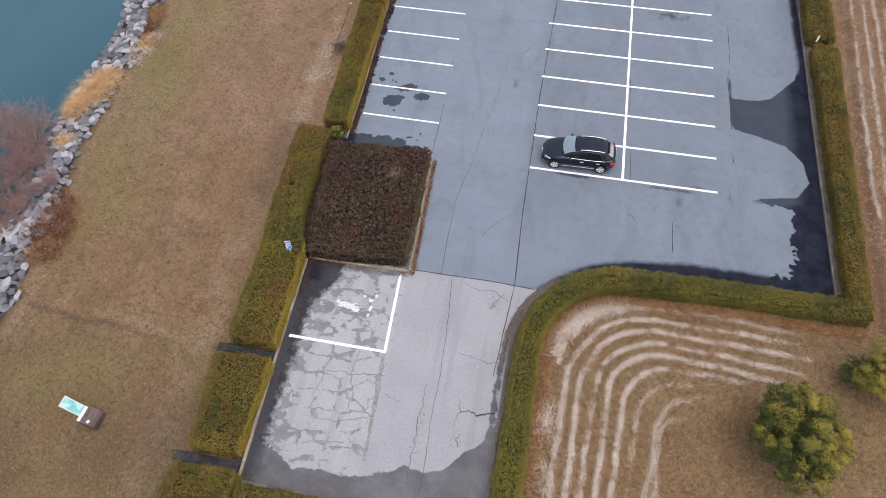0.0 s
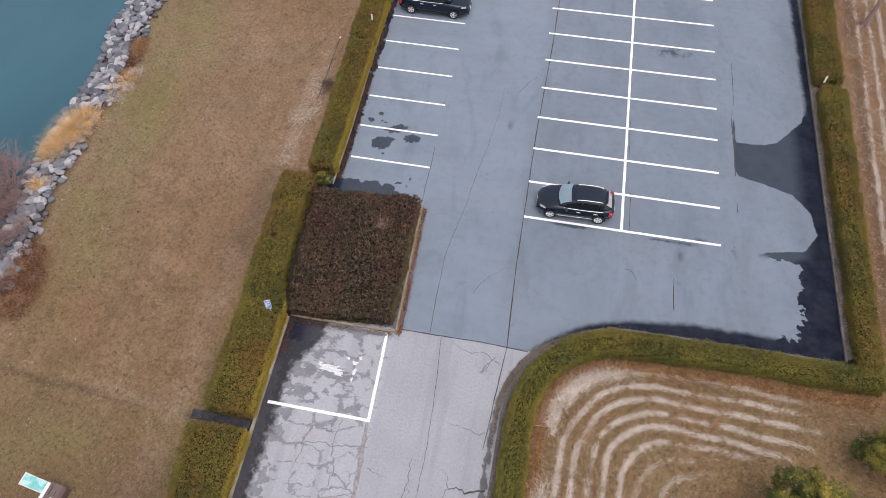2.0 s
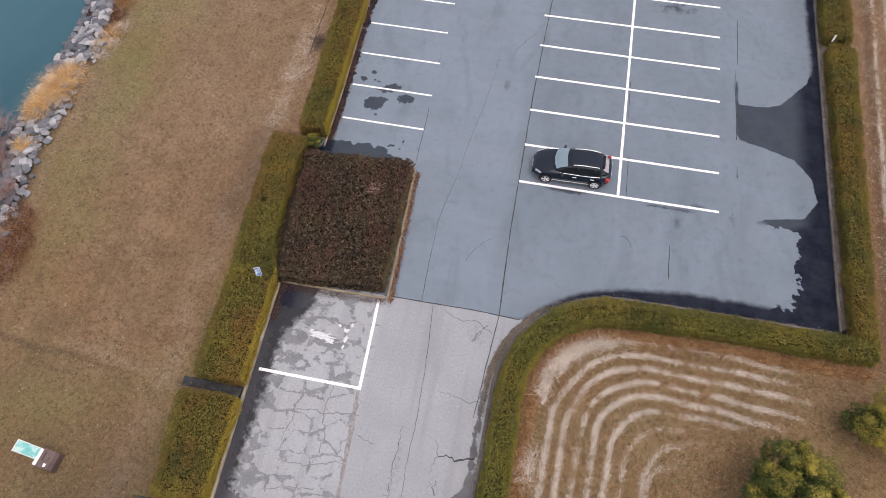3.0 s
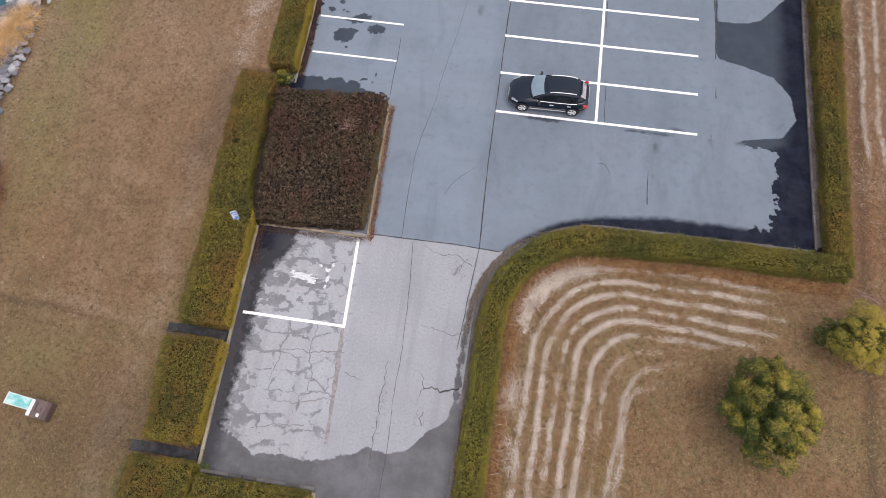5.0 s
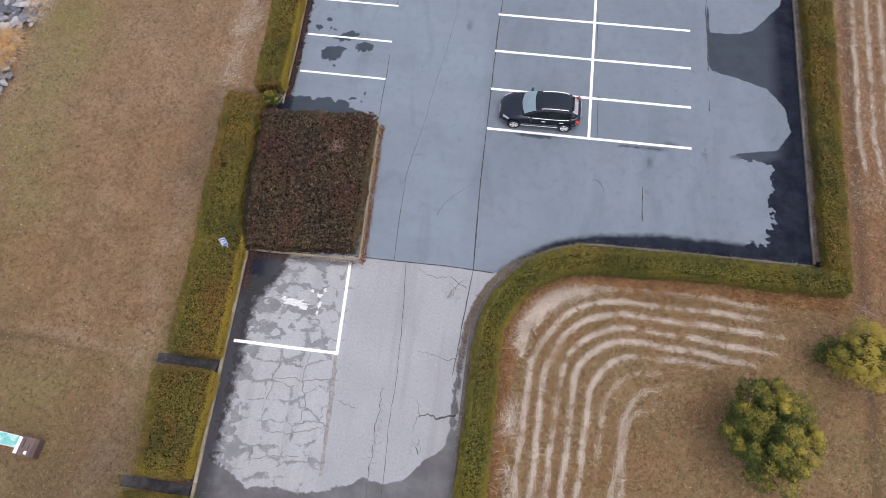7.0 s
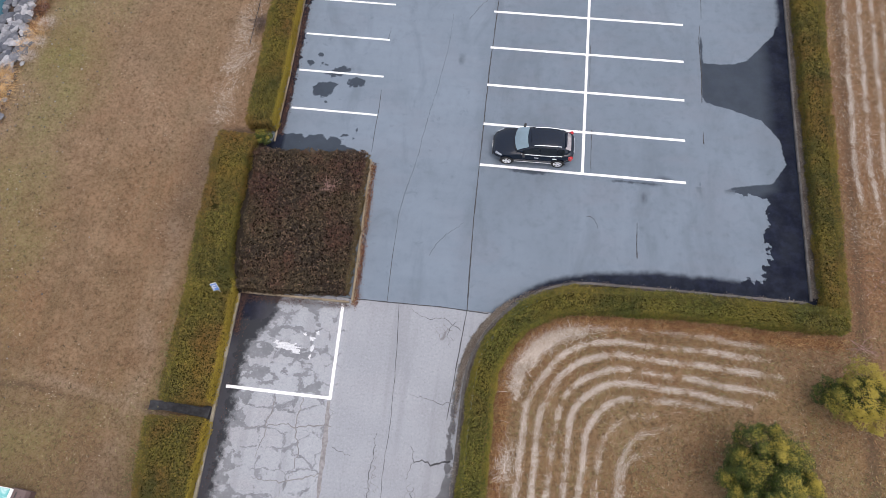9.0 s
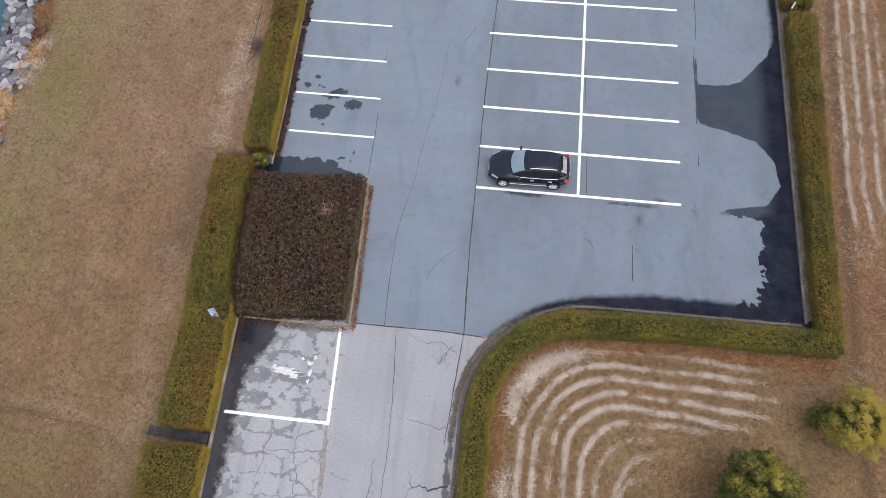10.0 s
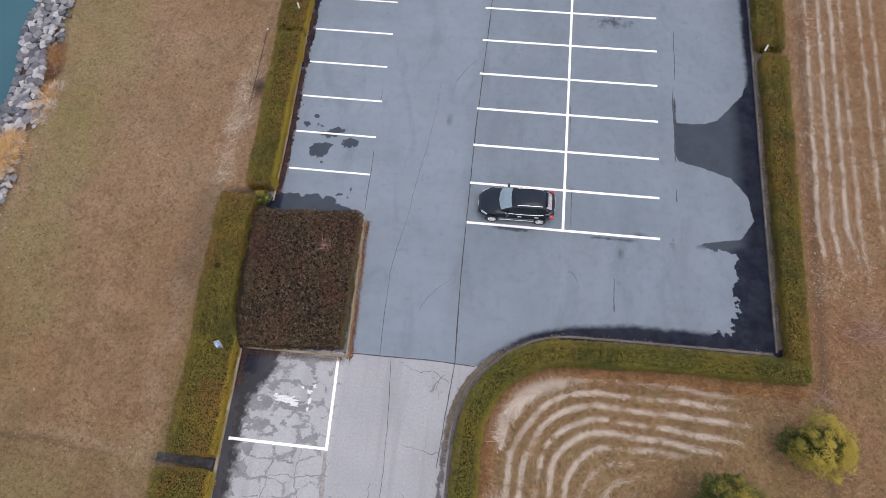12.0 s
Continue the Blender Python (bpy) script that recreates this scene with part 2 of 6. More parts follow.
RUST_LEAF = leaf_material("rust_leaf", [(0.0, (0.06, 0.024, 0.018)), (0.5, (0.16, 0.066, 0.036)), (0.85, (0.30, 0.15, 0.07)), (1.0, (0.42, 0.27, 0.15))], (0.15, 0.05, 0.036), 0.5, 0.8)


def blade_material(name, stops, rough=0.8):
    a = Mat(name, rough, spec=0.25)
    base = a.ramp(a.island(), stops)
    base = a.mix(a.step(a.noise(0.8, 4), 0.4, 0.7, 0, 0.35), base, stops[0][1])
    return a.done(base)


STRAW = blade_material("straw", [(0.0, (0.32, 0.25, 0.19)), (0.5, (0.54, 0.46, 0.38)), (1.0, (0.82, 0.75, 0.68))])
REED = blade_material("dead_reed", [(0.0, (0.30, 0.17, 0.075)), (0.5, (0.64, 0.39, 0.17)), (1.0, (0.88, 0.65, 0.36))])
LAWN_BLADE = blade_material("lawn_blade", [(0.0, (0.12, 0.08, 0.044)), (0.4, (0.205, 0.14, 0.08)), (0.85, (0.265, 0.188, 0.112)), (1.0, (0.30, 0.22, 0.14))])
DRY_GRASS = blade_material("dry_grass", [(0.0, (0.045, 0.032, 0.017)), (0.35, (0.15, 0.105, 0.058)), (0.75, (0.27, 0.195, 0.12)), (1.0, (0.52, 0.42, 0.30))])
GREEN_GRASS = blade_material("green_grass", [(0.0, (0.10, 0.102, 0.038)), (0.6, (0.22, 0.208, 0.08)), (1.0, (0.36, 0.32, 0.15))])
RUST_GRASS = blade_material("rust_grass", [(0.0, (0.10, 0.04, 0.02)), (0.5, (0.29, 0.135, 0.055)), (1.0, (0.55, 0.36, 0.17))])
PALE_LEAF = blade_material("pale_leaf", [(0.0, (0.26, 0.19, 0.12)), (0.7, (0.42, 0.34, 0.24)), (1.0, (0.62, 0.54, 0.42))])
WEED = blade_material("weed", [(0.0, (0.05, 0.075, 0.025)), (0.6, (0.10, 0.135, 0.045)), (1.0, (0.18, 0.21, 0.09))])
CLOD = blade_material("clod", [(0.0, (0.04, 0.03, 0.018)), (0.7, (0.085, 0.062, 0.036)), (1.0, (0.13, 0.10, 0.05))])
GRIT = blade_material("grit", [(0.0, (0.12, 0.10, 0.085)), (0.6, (0.22, 0.19, 0.16)), (1.0, (0.38, 0.34, 0.29))])
MAROON_LEAF = blade_material("maroon_leaf", [(0.0, (0.045, 0.026, 0.024)), (0.7, (0.10, 0.058, 0.05)), (1.0, (0.21, 0.115, 0.075))])
TWIG = blade_material("twig", [(0.0, (0.20, 0.12, 0.105)), (0.6, (0.36, 0.225, 0.20)), (1.0, (0.48, 0.33, 0.29))])


def plain(name, color, rough, metal=0.0, var=0.15, scale=6.0, bump=0.1):
    a = Mat(name, rough, metal)
    n = a.noise(scale, 4, 0.6)
    c = a.mix(a.step(n, 0.3, 0.7), tuple(x * (1 - var) for x in color), tuple(min(1, x * (1 + var)) for x in color))
    return a.done(c, None, n, bump, 0.01)


def stone_material(name, dark, light, moss, joined=False):
    a = Mat(name, 0.85, spec=0.3)
    tone = a.ramp(a.island() if joined else a.each(), [(0.0, dark), (0.62, tuple(x * 0.62 + y * 0.38 for x, y in zip(dark, light))), (1.0, light)])
    n = a.noise(3.5, 6, 0.7)
    c = a.mix(a.step(n, 0.35, 0.7, 0, 0.5), tone, tuple(x * 0.6 for x in dark))
    c = a.mix(a.step(a.noise(1.1, 4), 0.55, 0.75, 0, 0.4), c, moss)
    return a.done(c, None, n, 0.5, 0.05)


ROCK = stone_material("rock", (0.085, 0.095, 0.118), (0.50, 0.50, 0.515), (0.2, 0.18, 0.17))
LOOSE_ROCK = stone_material("loose_rock", (0.085, 0.095, 0.118), (0.50, 0.50, 0.515), (0.2, 0.18, 0.17), True)
RUBBLE = blade_material("rubble", [(0.0, (0.05, 0.05, 0.055)), (0.7, (0.14, 0.135, 0.135)), (1.0, (0.42, 0.40, 0.38))])
KERB = stone_material("kerb_concrete", (0.115, 0.109, 0.106), (0.21, 0.198, 0.19), (0.10, 0.082, 0.062))
PALE_KERB = stone_material("pale_kerb", (0.31, 0.275, 0.20), (0.43, 0.385, 0.30), (0.30, 0.24, 0.15))
TAN_KERB = stone_material("stained_kerb", (0.31, 0.25, 0.17), (0.42, 0.35, 0.25), (0.22, 0.12, 0.06))
WORN_PAINT = plain("worn_paint", (0.60, 0.615, 0.63), 0.8, var=0.2, scale=14)
BARK = plain("bark", (0.13, 0.095, 0.075), 0.9, var=0.4, scale=9, bump=0.6)
PALE_BARK = plain("pale_bark", (0.27, 0.185, 0.155), 0.9, var=0.4, scale=9, bump=0.6)
HEDGE_CORE = plain("hedge_core", (0.04, 0.036, 0.012), 0.95, var=0.5, scale=12, bump=0.6)
DARK_CORE = plain("dark_core", (0.024, 0.018, 0.013), 0.95, var=0.5, scale=12, bump=0.6)
for m in (HEDGE_CORE, DARK_CORE):
    m.node_tree.nodes["Principled BSDF"].inputs["Specular IOR Level"].default_value = 0.1
CRACK = plain("crack_filler", (0.045, 0.046, 0.05), 0.8, var=0.4, scale=3)


def verge_material():
    a = Mat("packed_grit", 0.95, spec=0.2)
    mid, fine = a.noise(1.6, 5, 0.65), a.noise(14, 5, 0.75)
    c = a.mix(a.step(mid, 0.35, 0.65), (0.085, 0.069, 0.058), (0.165, 0.142, 0.126))
    c = a.mix(a.step(fine, 0.35, 0.6, 0.7, 0), c, (0.09, 0.075, 0.06))
    c = a.mix(a.step(fine, 0.58, 0.72, 0, 0.6), c, (0.48, 0.44, 0.40))
    return a.done(c, None, fine, 0.8, 0.04)


VERGE = verge_material()


def water_material():
    a = Mat("lake_water", 0.12, spec=0.5)
    a.b.inputs["IOR"].default_value = 1.33
    big = a.noise(0.06, 4, 0.6, stretch=(1, 0.5, 1))
    c = a.mix(a.step(big, 0.3, 0.7), (0.022, 0.076, 0.106), (0.038, 0.112, 0.145))
    wave = a.math("ADD", a.noise(0.9, 4, 0.6, stretch=(1, 0.6, 1)), a.math("MULTIPLY", a.noise(4.5, 3), 0.35))
    return a.done(c, None, wave, 0.16, 0.12)


WATER = water_material()
CAR_PAINT = plain("black_car_paint", (0.004, 0.010, 0.022), 0.08, var=0.05, bump=0.0)
CAR_PAINT.node_tree.nodes["Principled BSDF"].inputs["Specular IOR Level"].default_value = 0.5
TRIM_BLACK = plain("black_plastic", (0.02, 0.02, 0.021), 0.5, var=0.1)
GLASS_DARK = plain("tinted_glass", (0.012, 0.016, 0.02), 0.05, var=0.05, bump=0.0)
# pale base colour paints the sky's reflection into the windscreen
GLASS_SKY = plain("windscreen_sky_tone", (0.19, 0.27, 0.32), 0.06, var=0.1, scale=1.2, bump=0.0)
# whitish base colour stands in for sky mirrored in the rear window
GLASS_REAR_SKY = plain("rear_sky_tone", (0.34, 0.31, 0.32), 0.08, var=0.3, scale=3, bump=0.0)
SILVER = plain("silver_metal", (0.72, 0.73, 0.75), 0.3, 0.6, var=0.06, bump=0.0)
RUBBER = plain("tyre_rubber", (0.018, 0.018, 0.018), 0.85)
RED_LENS = plain("red_lens", (0.45, 0.015, 0.02), 0.15, var=0.1, bump=0.0)
# for headlights, and for the reflection painted on the hatchback's tailgate
LENS_AND_SHEEN = plain("lens_and_sheen", (0.4, 0.43, 0.47), 0.1, var=0.2, bump=0.0)
WHITE_PAINT = plain("white_paint", (0.78, 0.78, 0.77), 0.5, var=0.06)
BROWN_PANEL = plain("brown_panel", (0.115, 0.075, 0.07), 0.55, var=0.15, scale=2)
BLACK_METAL = plain("black_metal", (0.02, 0.02, 0.022), 0.5)
BLUE_SIGN = plain("blue_sign", (0.10, 0.22, 0.55), 0.4, var=0.1)


def board_material():
    a = Mat("turquoise_board", 0.4)
    n = a.noise(2.6, 4, 0.6, warp=0.8)
    return a.done(a.ramp(n, [(0.35, (0.62, 0.80, 0.78)), (0.5, (0.25, 0.62, 0.60)), (0.62, (0.12, 0.52, 0.52)), (0.75, (0.75, 0.84, 0.82))]))


BOARD = board_material()


# ---- building helpers ----
def mesh_np(name, verts, faces, mat, attrs=None, smooth=False):
    """A mesh from arrays of places and of triangles or quads."""
    verts, faces = np.asarray(verts, np.float32).reshape(-1, 3), np.asarray(faces, np.int32)
    k = faces.shape[1]
    me = bpy.data.meshes.new(name)
    me.vertices.add(len(verts))
    me.vertices.foreach_set("co", verts.ravel())
    me.loops.add(faces.size)
    me.loops.foreach_set("vertex_index", faces.ravel())
    me.polygons.add(len(faces))
    me.polygons.foreach_set("loop_start", np.arange(0, faces.size, k, dtype=np.int32))
    me.polygons.foreach_set("use_smooth", np.full(len(faces), smooth))
    for key, values in (attrs or {}).items():
        me.attributes.new(key, "FLOAT", "POINT").data.foreach_set("value", np.asarray(values, np.float32).ravel())
    me.update(calc_edges=True)
    me.materials.append(mat)
    return me


def thing(name, label, category, at=(0, 0, 0), turn=0.0, group="", kind=""):
    ob = new(name)
    ob.empty_display_size = 0.2
    ob.matrix_world = Matrix.Translation(at) @ Matrix.Rotation(radians(turn), 4, "Z")
    return tagged(ob, label, category, group, kind)


def part(name, data, mat, parent, label=""):
    """One mesh object, from a bmesh or a mesh, under a thing or a part."""
    if isinstance(data, bmesh.types.BMesh):
        me = bpy.data.meshes.new(name)
        bmesh.ops.recalc_face_normals(data, faces=data.faces)
        data.to_mesh(me)
        data.free()
        me.materials.append(mat)
        data = me
    ob = new(name, data)
    ob.parent = parent
    return tagged(ob, label)


def box(bm, size, at, turn=(0, 0, 0), bevel=0.0):
    m = pose(*at, *turn) @ Matrix.Diagonal((*size, 1))
    made = bmesh.ops.create_cube(bm, size=1.0, matrix=m)
    if bevel:
        edges = {e for v in made["verts"] for e in v.link_edges}
        bmesh.ops.bevel(bm, geom=list(edges), offset=bevel, segments=2, affect="EDGES", profile=0.6)
    return bm


def tube(bm, a, b, r0, r1=None, sides=8):
    a, b = Vector(a), Vector(b)
    q = (b - a).to_track_quat("Z", "Y").to_matrix().to_4x4()
    m = Matrix.Translation((a + b) / 2) @ q
    bmesh.ops.create_cone(bm, cap_ends=True, segments=sides, radius1=r0, radius2=r0 if r1 is None else r1, depth=(b - a).length, matrix=m)
    return bm


def sheet(name, xs, ys, height, mat, attrs):
    """A ground sheet on a grid; height and attrs are functions of X, Y."""
    X, Y = np.meshgrid(xs, ys)
    Z = height(X, Y)
    nx, ny = len(xs), len(ys)
    k = (np.arange(ny - 1)[:, None] * nx + np.arange(nx - 1)[None, :]).ravel()
    quads = np.stack([k, k + 1, k + nx + 1, k + nx], 1)
    return mesh_np(name, np.stack([X, Y, Z], -1), quads, mat, {n: fn(X, Y) for n, fn in attrs.items()}, True)


def wobble(X, Y, size=1.0, seed=0.0):
    """Smooth uneven values between about -1 and 1."""
    x, y = X / size + seed * 7.3, Y / size - seed * 3.1
    return (np.sin(1.3 * x + 0.7 * y) + np.sin(0.6 * x - 1.7 * y + 1.0) + np.sin(2.1 * x + 1.9 * y + 2.0) * 0.6 + np.sin(-1.6 * x + 2.9 * y) * 0.5) / 3.1


def polygon_distance(X, Y, pts):
    """Signed distance to a polygon, below zero inside."""
    P = np.array(pts, float)
    d = np.full(X.shape, 1e9)
    inside = np.zeros(X.shape, bool)
    for (ax, ay), (bx, by) in zip(P, np.roll(P, -1, 0)):
        ex, ey = bx - ax, by - ay
        t = np.clip(((X - ax) * ex + (Y - ay) * ey) / (ex * ex + ey * ey), 0, 1)
        d = np.minimum(d, np.hypot(X - ax - t * ex, Y - ay - t * ey))
        cross = (ay > Y) != (by > Y)
        with np.errstate(divide="ignore", invalid="ignore"):
            xi = ax + (Y - ay) * ex / (ey if ey else 1e-9)
        inside ^= cross & (X < xi)
    return np.where(inside, -d, d)


def line_distance(X, Y, pts):
    d = np.full(X.shape, 1e9)
    for (ax, ay), (bx, by) in zip(pts[:-1], pts[1:]):
        ex, ey = bx - ax, by - ay
        t = np.clip(((X - ax) * ex + (Y - ay) * ey) / (ex * ex + ey * ey), 0, 1)
        d = np.minimum(d, np.hypot(X - ax - t * ex, Y - ay - t * ey))
    return d


def resample(pts, gap):
    P = np.array(pts, float)
    s = np.concatenate([[0], np.cumsum(np.linalg.norm(np.diff(P[:, :2], axis=0), axis=1))])
    u = np.linspace(0, s[-1], max(2, int(round(s[-1] / gap)) + 1))
    return np.stack([np.interp(u, s, P[:, k]) for k in range(P.shape[1])], 1), u


def normals_of(P):
    t = np.gradient(P[:, :2], axis=0)
    t /= np.linalg.norm(t, axis=1)[:, None]
    return t, np.stack([-t[:, 1], t[:, 0]], 1)


rng = np.random.default_rng(7)


def unit(v):
    return v / np.maximum(np.linalg.norm(v, axis=-1, keepdims=True), 1e-9)


def leaves(at, facing, length, width, spread=0.8):
    """Folded leaf blades: places, rough facing directions, sizes. Two triangles each."""
    n = len(at)
    nrm = unit(facing + rng.normal(0, spread, (n, 3)))
    along = unit(np.cross(nrm, rng.normal(0, 1, (n, 3))))
    side = np.cross(nrm, along)
    L = (length * rng.uniform(0.6, 1.3, n))[:, None]
    W = (width * rng.uniform(0.7, 1.2, n))[:, None]
    v = np.stack([at - along * L / 2, at + side * W / 2 + nrm * W * 0.25, at + along * L / 2, at - side * W / 2 + nrm * W * 0.25], 1)
    k = np.arange(n)[:, None] * 4
    f = np.concatenate([k + np.array([[0, 1, 2]]), k + np.array([[0, 2, 3]])], 0)
    return v.reshape(-1, 3), f


def blades(at, heading, length, width, lift, bend=0.3):
    """Grass blades: a bent strip of three triangles each. heading in radians, lift: rise for each unit of length."""
    n = len(at)
    d = np.stack([np.cos(heading), np.sin(heading), np.zeros(n)], 1)
    s = np.stack([-np.sin(heading), np.cos(heading), np.zeros(n)], 1)
    L, W = length[:, None], width[:, None]
    up = np.array([[0, 0, 1.0]])
    lf = lift[:, None]
    mid = at + d * L * 0.55 + up * L * lf * 0.7
    tip = at + d * L + up * L * lf * (1.0 - bend) + s * L * rng.normal(0, 0.12, (n, 1))
    v = np.stack([at - s * W / 2, at + s * W / 2, mid + s * W * 0.4, mid - s * W * 0.4, tip], 1)
    k = np.arange(n)[:, None] * 5
    f = np.concatenate([k + np.array([[0, 1, 2]]), k + np.array([[0, 2, 3]]), k + np.array([[3, 2, 4]])], 0)
    return v.reshape(-1, 3), f


# ---- plan ----
WATER_Z = -0.64
GROUND_Z = 0.06
ARC_X, ARC_Y, ARC_R = 0.6, -11.2, 4.47


def shore(y):
    """The lawn's edge along the lake."""
    return -30.0 - 0.085 * y - 0.42 * np.exp(-((y - 1.2) / 2.6) ** 2) + 0.25 * np.sin(y * 0.35) + 0.15 * np.sin(y * 0.9 + 1)


def lot_line(side):
    """The edge of the asphalt along the curved hedge, pushed out by side metres from the hedge's middle."""
    r = ARC_R + side
    pts = [(11.4, -6.56 + side), (3.5, -6.58 + side)]
    pts += [(ARC_X + r * math.cos(radians(a)), ARC_Y + r * math.sin(radians(a))) for a in range(94, 181, 6)]
    return pts + [(-3.9 - side, -13.0), (-3.97 - side, -32.0)]


LOT = [(-16.4, 60), (-16.3, 12), (-15.9, 0), (-15.75, -7.6), (-15.3, -18.9), (-14.9, -19.3), (-9.9, -19.3), (-9.9, -32)] + lot_line(0.1)[::-1] + [(10.75, -6.6), (11.1, 16), (11.3, 60)]


def ground_height(X, Y):
    z = GROUND_Z + 0.05 * wobble(X, Y, 3.0) + 0.018 * wobble(X, Y, 0.5, 2)
    d = polygon_distance(X, Y, LOT)
    z = np.where(d < 0.02, -0.25, z)
    bank = np.clip((shore(Y) - X) / 3.8, 0, 3)
    return z - bank * 0.95


# each row of cut straw: x in the south, where its bend begins (x, y), where it ends (x, y), and the row's end (x, y)
ROW_PLAN = [(-2.25, -2.03, -12.7, 1.75, -8.37, 8.3, -8.5), (-1.62, -1.41, -12.6, 1.9, -8.97, 8.85, -9.2), (-1.10, -0.72, -12.5, 2.2, -9.55, 8.4, -9.97), (-0.46, -0.11, -12.4, 2.3, -10.12, 7.6, -10.54), (0.1, 0.55, -12.9, 2.6, -10.75, 6.1, -10.85), (0.74, 1.1, -13.6, 3.0, -11.4, 4.6, -11.15), (1.35, 1.9, -14.4, 3.2, -12.1, 4.3, -11.75), (1.75, 2.1, -14.0, 3.0, -13.0, 3.7, -12.65)]


def corner_row(xs, x1, y1, x2, y2, xe, ye):
    bend = [(x2 - (x2 - x1) * math.cos(radians(a)), y1 + (y2 - y1) * math.sin(radians(a))) for a in range(0, 91, 9)]
    return [(xs, -34.0), (xs, -29.0), (xs, -18.0)] + bend + [((x2 + xe) / 2, (y2 + ye) / 2 + 0.06), (xe, ye)]


ROWS_CORNER = [corner_row(*r) for r in ROW_PLAN]
ROWS_CORNER.insert(0, [(-2.45, -11.4), (-2.2, -10.4), (-1.37, -9.0), (-0.5, -8.2), (0.5, -7.85), (1.7, -7.72), (4.2, -7.68), (6.2, -7.8), (8.3, -7.95)])
ROWS_FIELD = [[(x + 1.25 + 0.1 * math.sin(3 * k), 29), (x + 0.42, 14.8), (x, 8.8), (x - 0.24, 5.0), (x - 0.47 + 0.05 * math.sin(5 * k), 1.6), (x - 0.35 + 0.12 * (k % 3), -0.6 - 0.8 * (k % 2))] for k, x in enumerate((13.47, 14.2, 14.9, 15.5, 16.6, 17.3, 18.2, 19.0))]


def pale_of(X, Y):
    d = np.full(X.shape, 9.0)
    near = (X > -4) & (X < 24)
    for row in ROWS_CORNER + ROWS_FIELD:
        d[near] = np.minimum(d[near], line_distance(X[near], Y[near], row))
    p = np.clip(1.0 - d / 0.17, 0, 1) * np.clip(0.6 + 0.5 * wobble(X, Y, 0.35, 9), 0, 1) * 0.6
    dusty = np.clip(1 - np.abs(X + 18.9 + 0.5 * wobble(X, Y, 1.4, 3)) / 0.9, 0, 1) * np.clip(0.7 + 0.6 * wobble(X, Y, 0.7, 5), 0, 1)
    dusty = np.where(Y < 12, dusty, 0) * np.where((Y > 1) & (Y < 9.5), 1.0, 0.6)
    path = np.clip(1 - np.abs(Y + 13.2 + 0.15 * (X + 20)) / 0.4, 0, 1) * np.clip((X + 24.5) / 2, 0, 1) * (X < -17) * 0.55
    bank = np.clip(1 - np.abs(X - shore(Y) - 0.5) / 0.6, 0, 1) * 0.4
    tan = 0.34 * np.clip((Y + 9) / 9, 0, 1) * (X < -17) * np.clip(0.6 + 0.6 * wobble(X, Y, 2.6, 17), 0, 1)
    return np.maximum.reduce([p, dusty, path, bank, tan])


def green_of(X, Y):
    lake = np.clip(1.25 - np.abs(X - shore(Y) - 2.3 - 1.1 * wobble(X, Y, 2.2, 1)) / 2.5, 0, 1) * np.clip((Y + 13) / 11, 0.0, 1) * np.clip(0.8 + 0.5 * wobble(X, Y, 1.1, 31), 0.3, 1)
    south = np.clip((-11.5 - Y) / 4, 0, 1) * (X < -17) * np.clip(0.6 + 0.6 * wobble(X, Y, 2.0, 4), 0, 1) * 0.6
    hedge = np.clip(1 - np.abs(X + 18.0) / 0.45, 0, 1) * (Y < 0.3) * 0.35
    field = (X > 0) * (Y < -8) * np.clip(0.15 + 0.8 * wobble(X, Y, 2.4, 6), 0, 1) * 0.6
    between = np.where((X > -4) & (X < 7) & (Y < -7.5), 0.22, 0)
    return np.maximum.reduce([lake * 0.95, south, hedge, field, between])


def soil_shade_of(X, Y):
    # two hedge gaps darkened to paint the shade on their ground
    gap = np.maximum(np.clip(1 - np.abs(Y + 13.45) / 0.45, 0, 1), np.clip(1 - np.abs(Y + 18.4) / 0.4, 0, 1)) * np.clip((X + 18.6) / 0.8, 0, 1) * (X < -14)
    gap = np.maximum(gap, np.clip(1 - np.abs(Y + 13.4 + 0.1 * (X + 22) + 0.15 * wobble(X, Y, 0.9, 41)) / 0.3, 0, 1) * np.clip(1.3 - np.abs(X + 24.8) / 4.0, 0, 1) * 0.6)
    north = np.clip(1 - np.hypot((X + 17.4) / 1.6, (Y - 0.55) / 0.5), 0, 1) * 1.2
    shade = np.clip(1 - np.hypot((X + 18.0) / 0.5, (Y - 7.6) / 1.0), 0, 1) * 1.3
    bank = np.clip((shore(Y) + 0.1 - X) / 0.4, 0, 1)
    trodden = np.clip(1.2 - np.abs(X + 19.0 + 0.4 * wobble(X, Y, 1.5, 27)) / 1.1, 0, 1) * np.clip((2.2 - Y) / 2, 0, 1) * np.clip((Y + 8) / 4, 0, 1) * 0.42
    strip = np.clip(1 - np.abs(X - 12.35 - 0.055 * (Y + 6)) / 0.45, 0, 1) * 0.55
    south = np.clip((-12.5 - Y) / 5, 0, 1) * (X < -17.5) * np.clip(0.7 + 0.5 * wobble(X, Y, 1.7, 23), 0, 1) * 0.48
    return np.clip(np.maximum.reduce([gap, north, shade, bank, strip, south, trodden]), 0, 1)


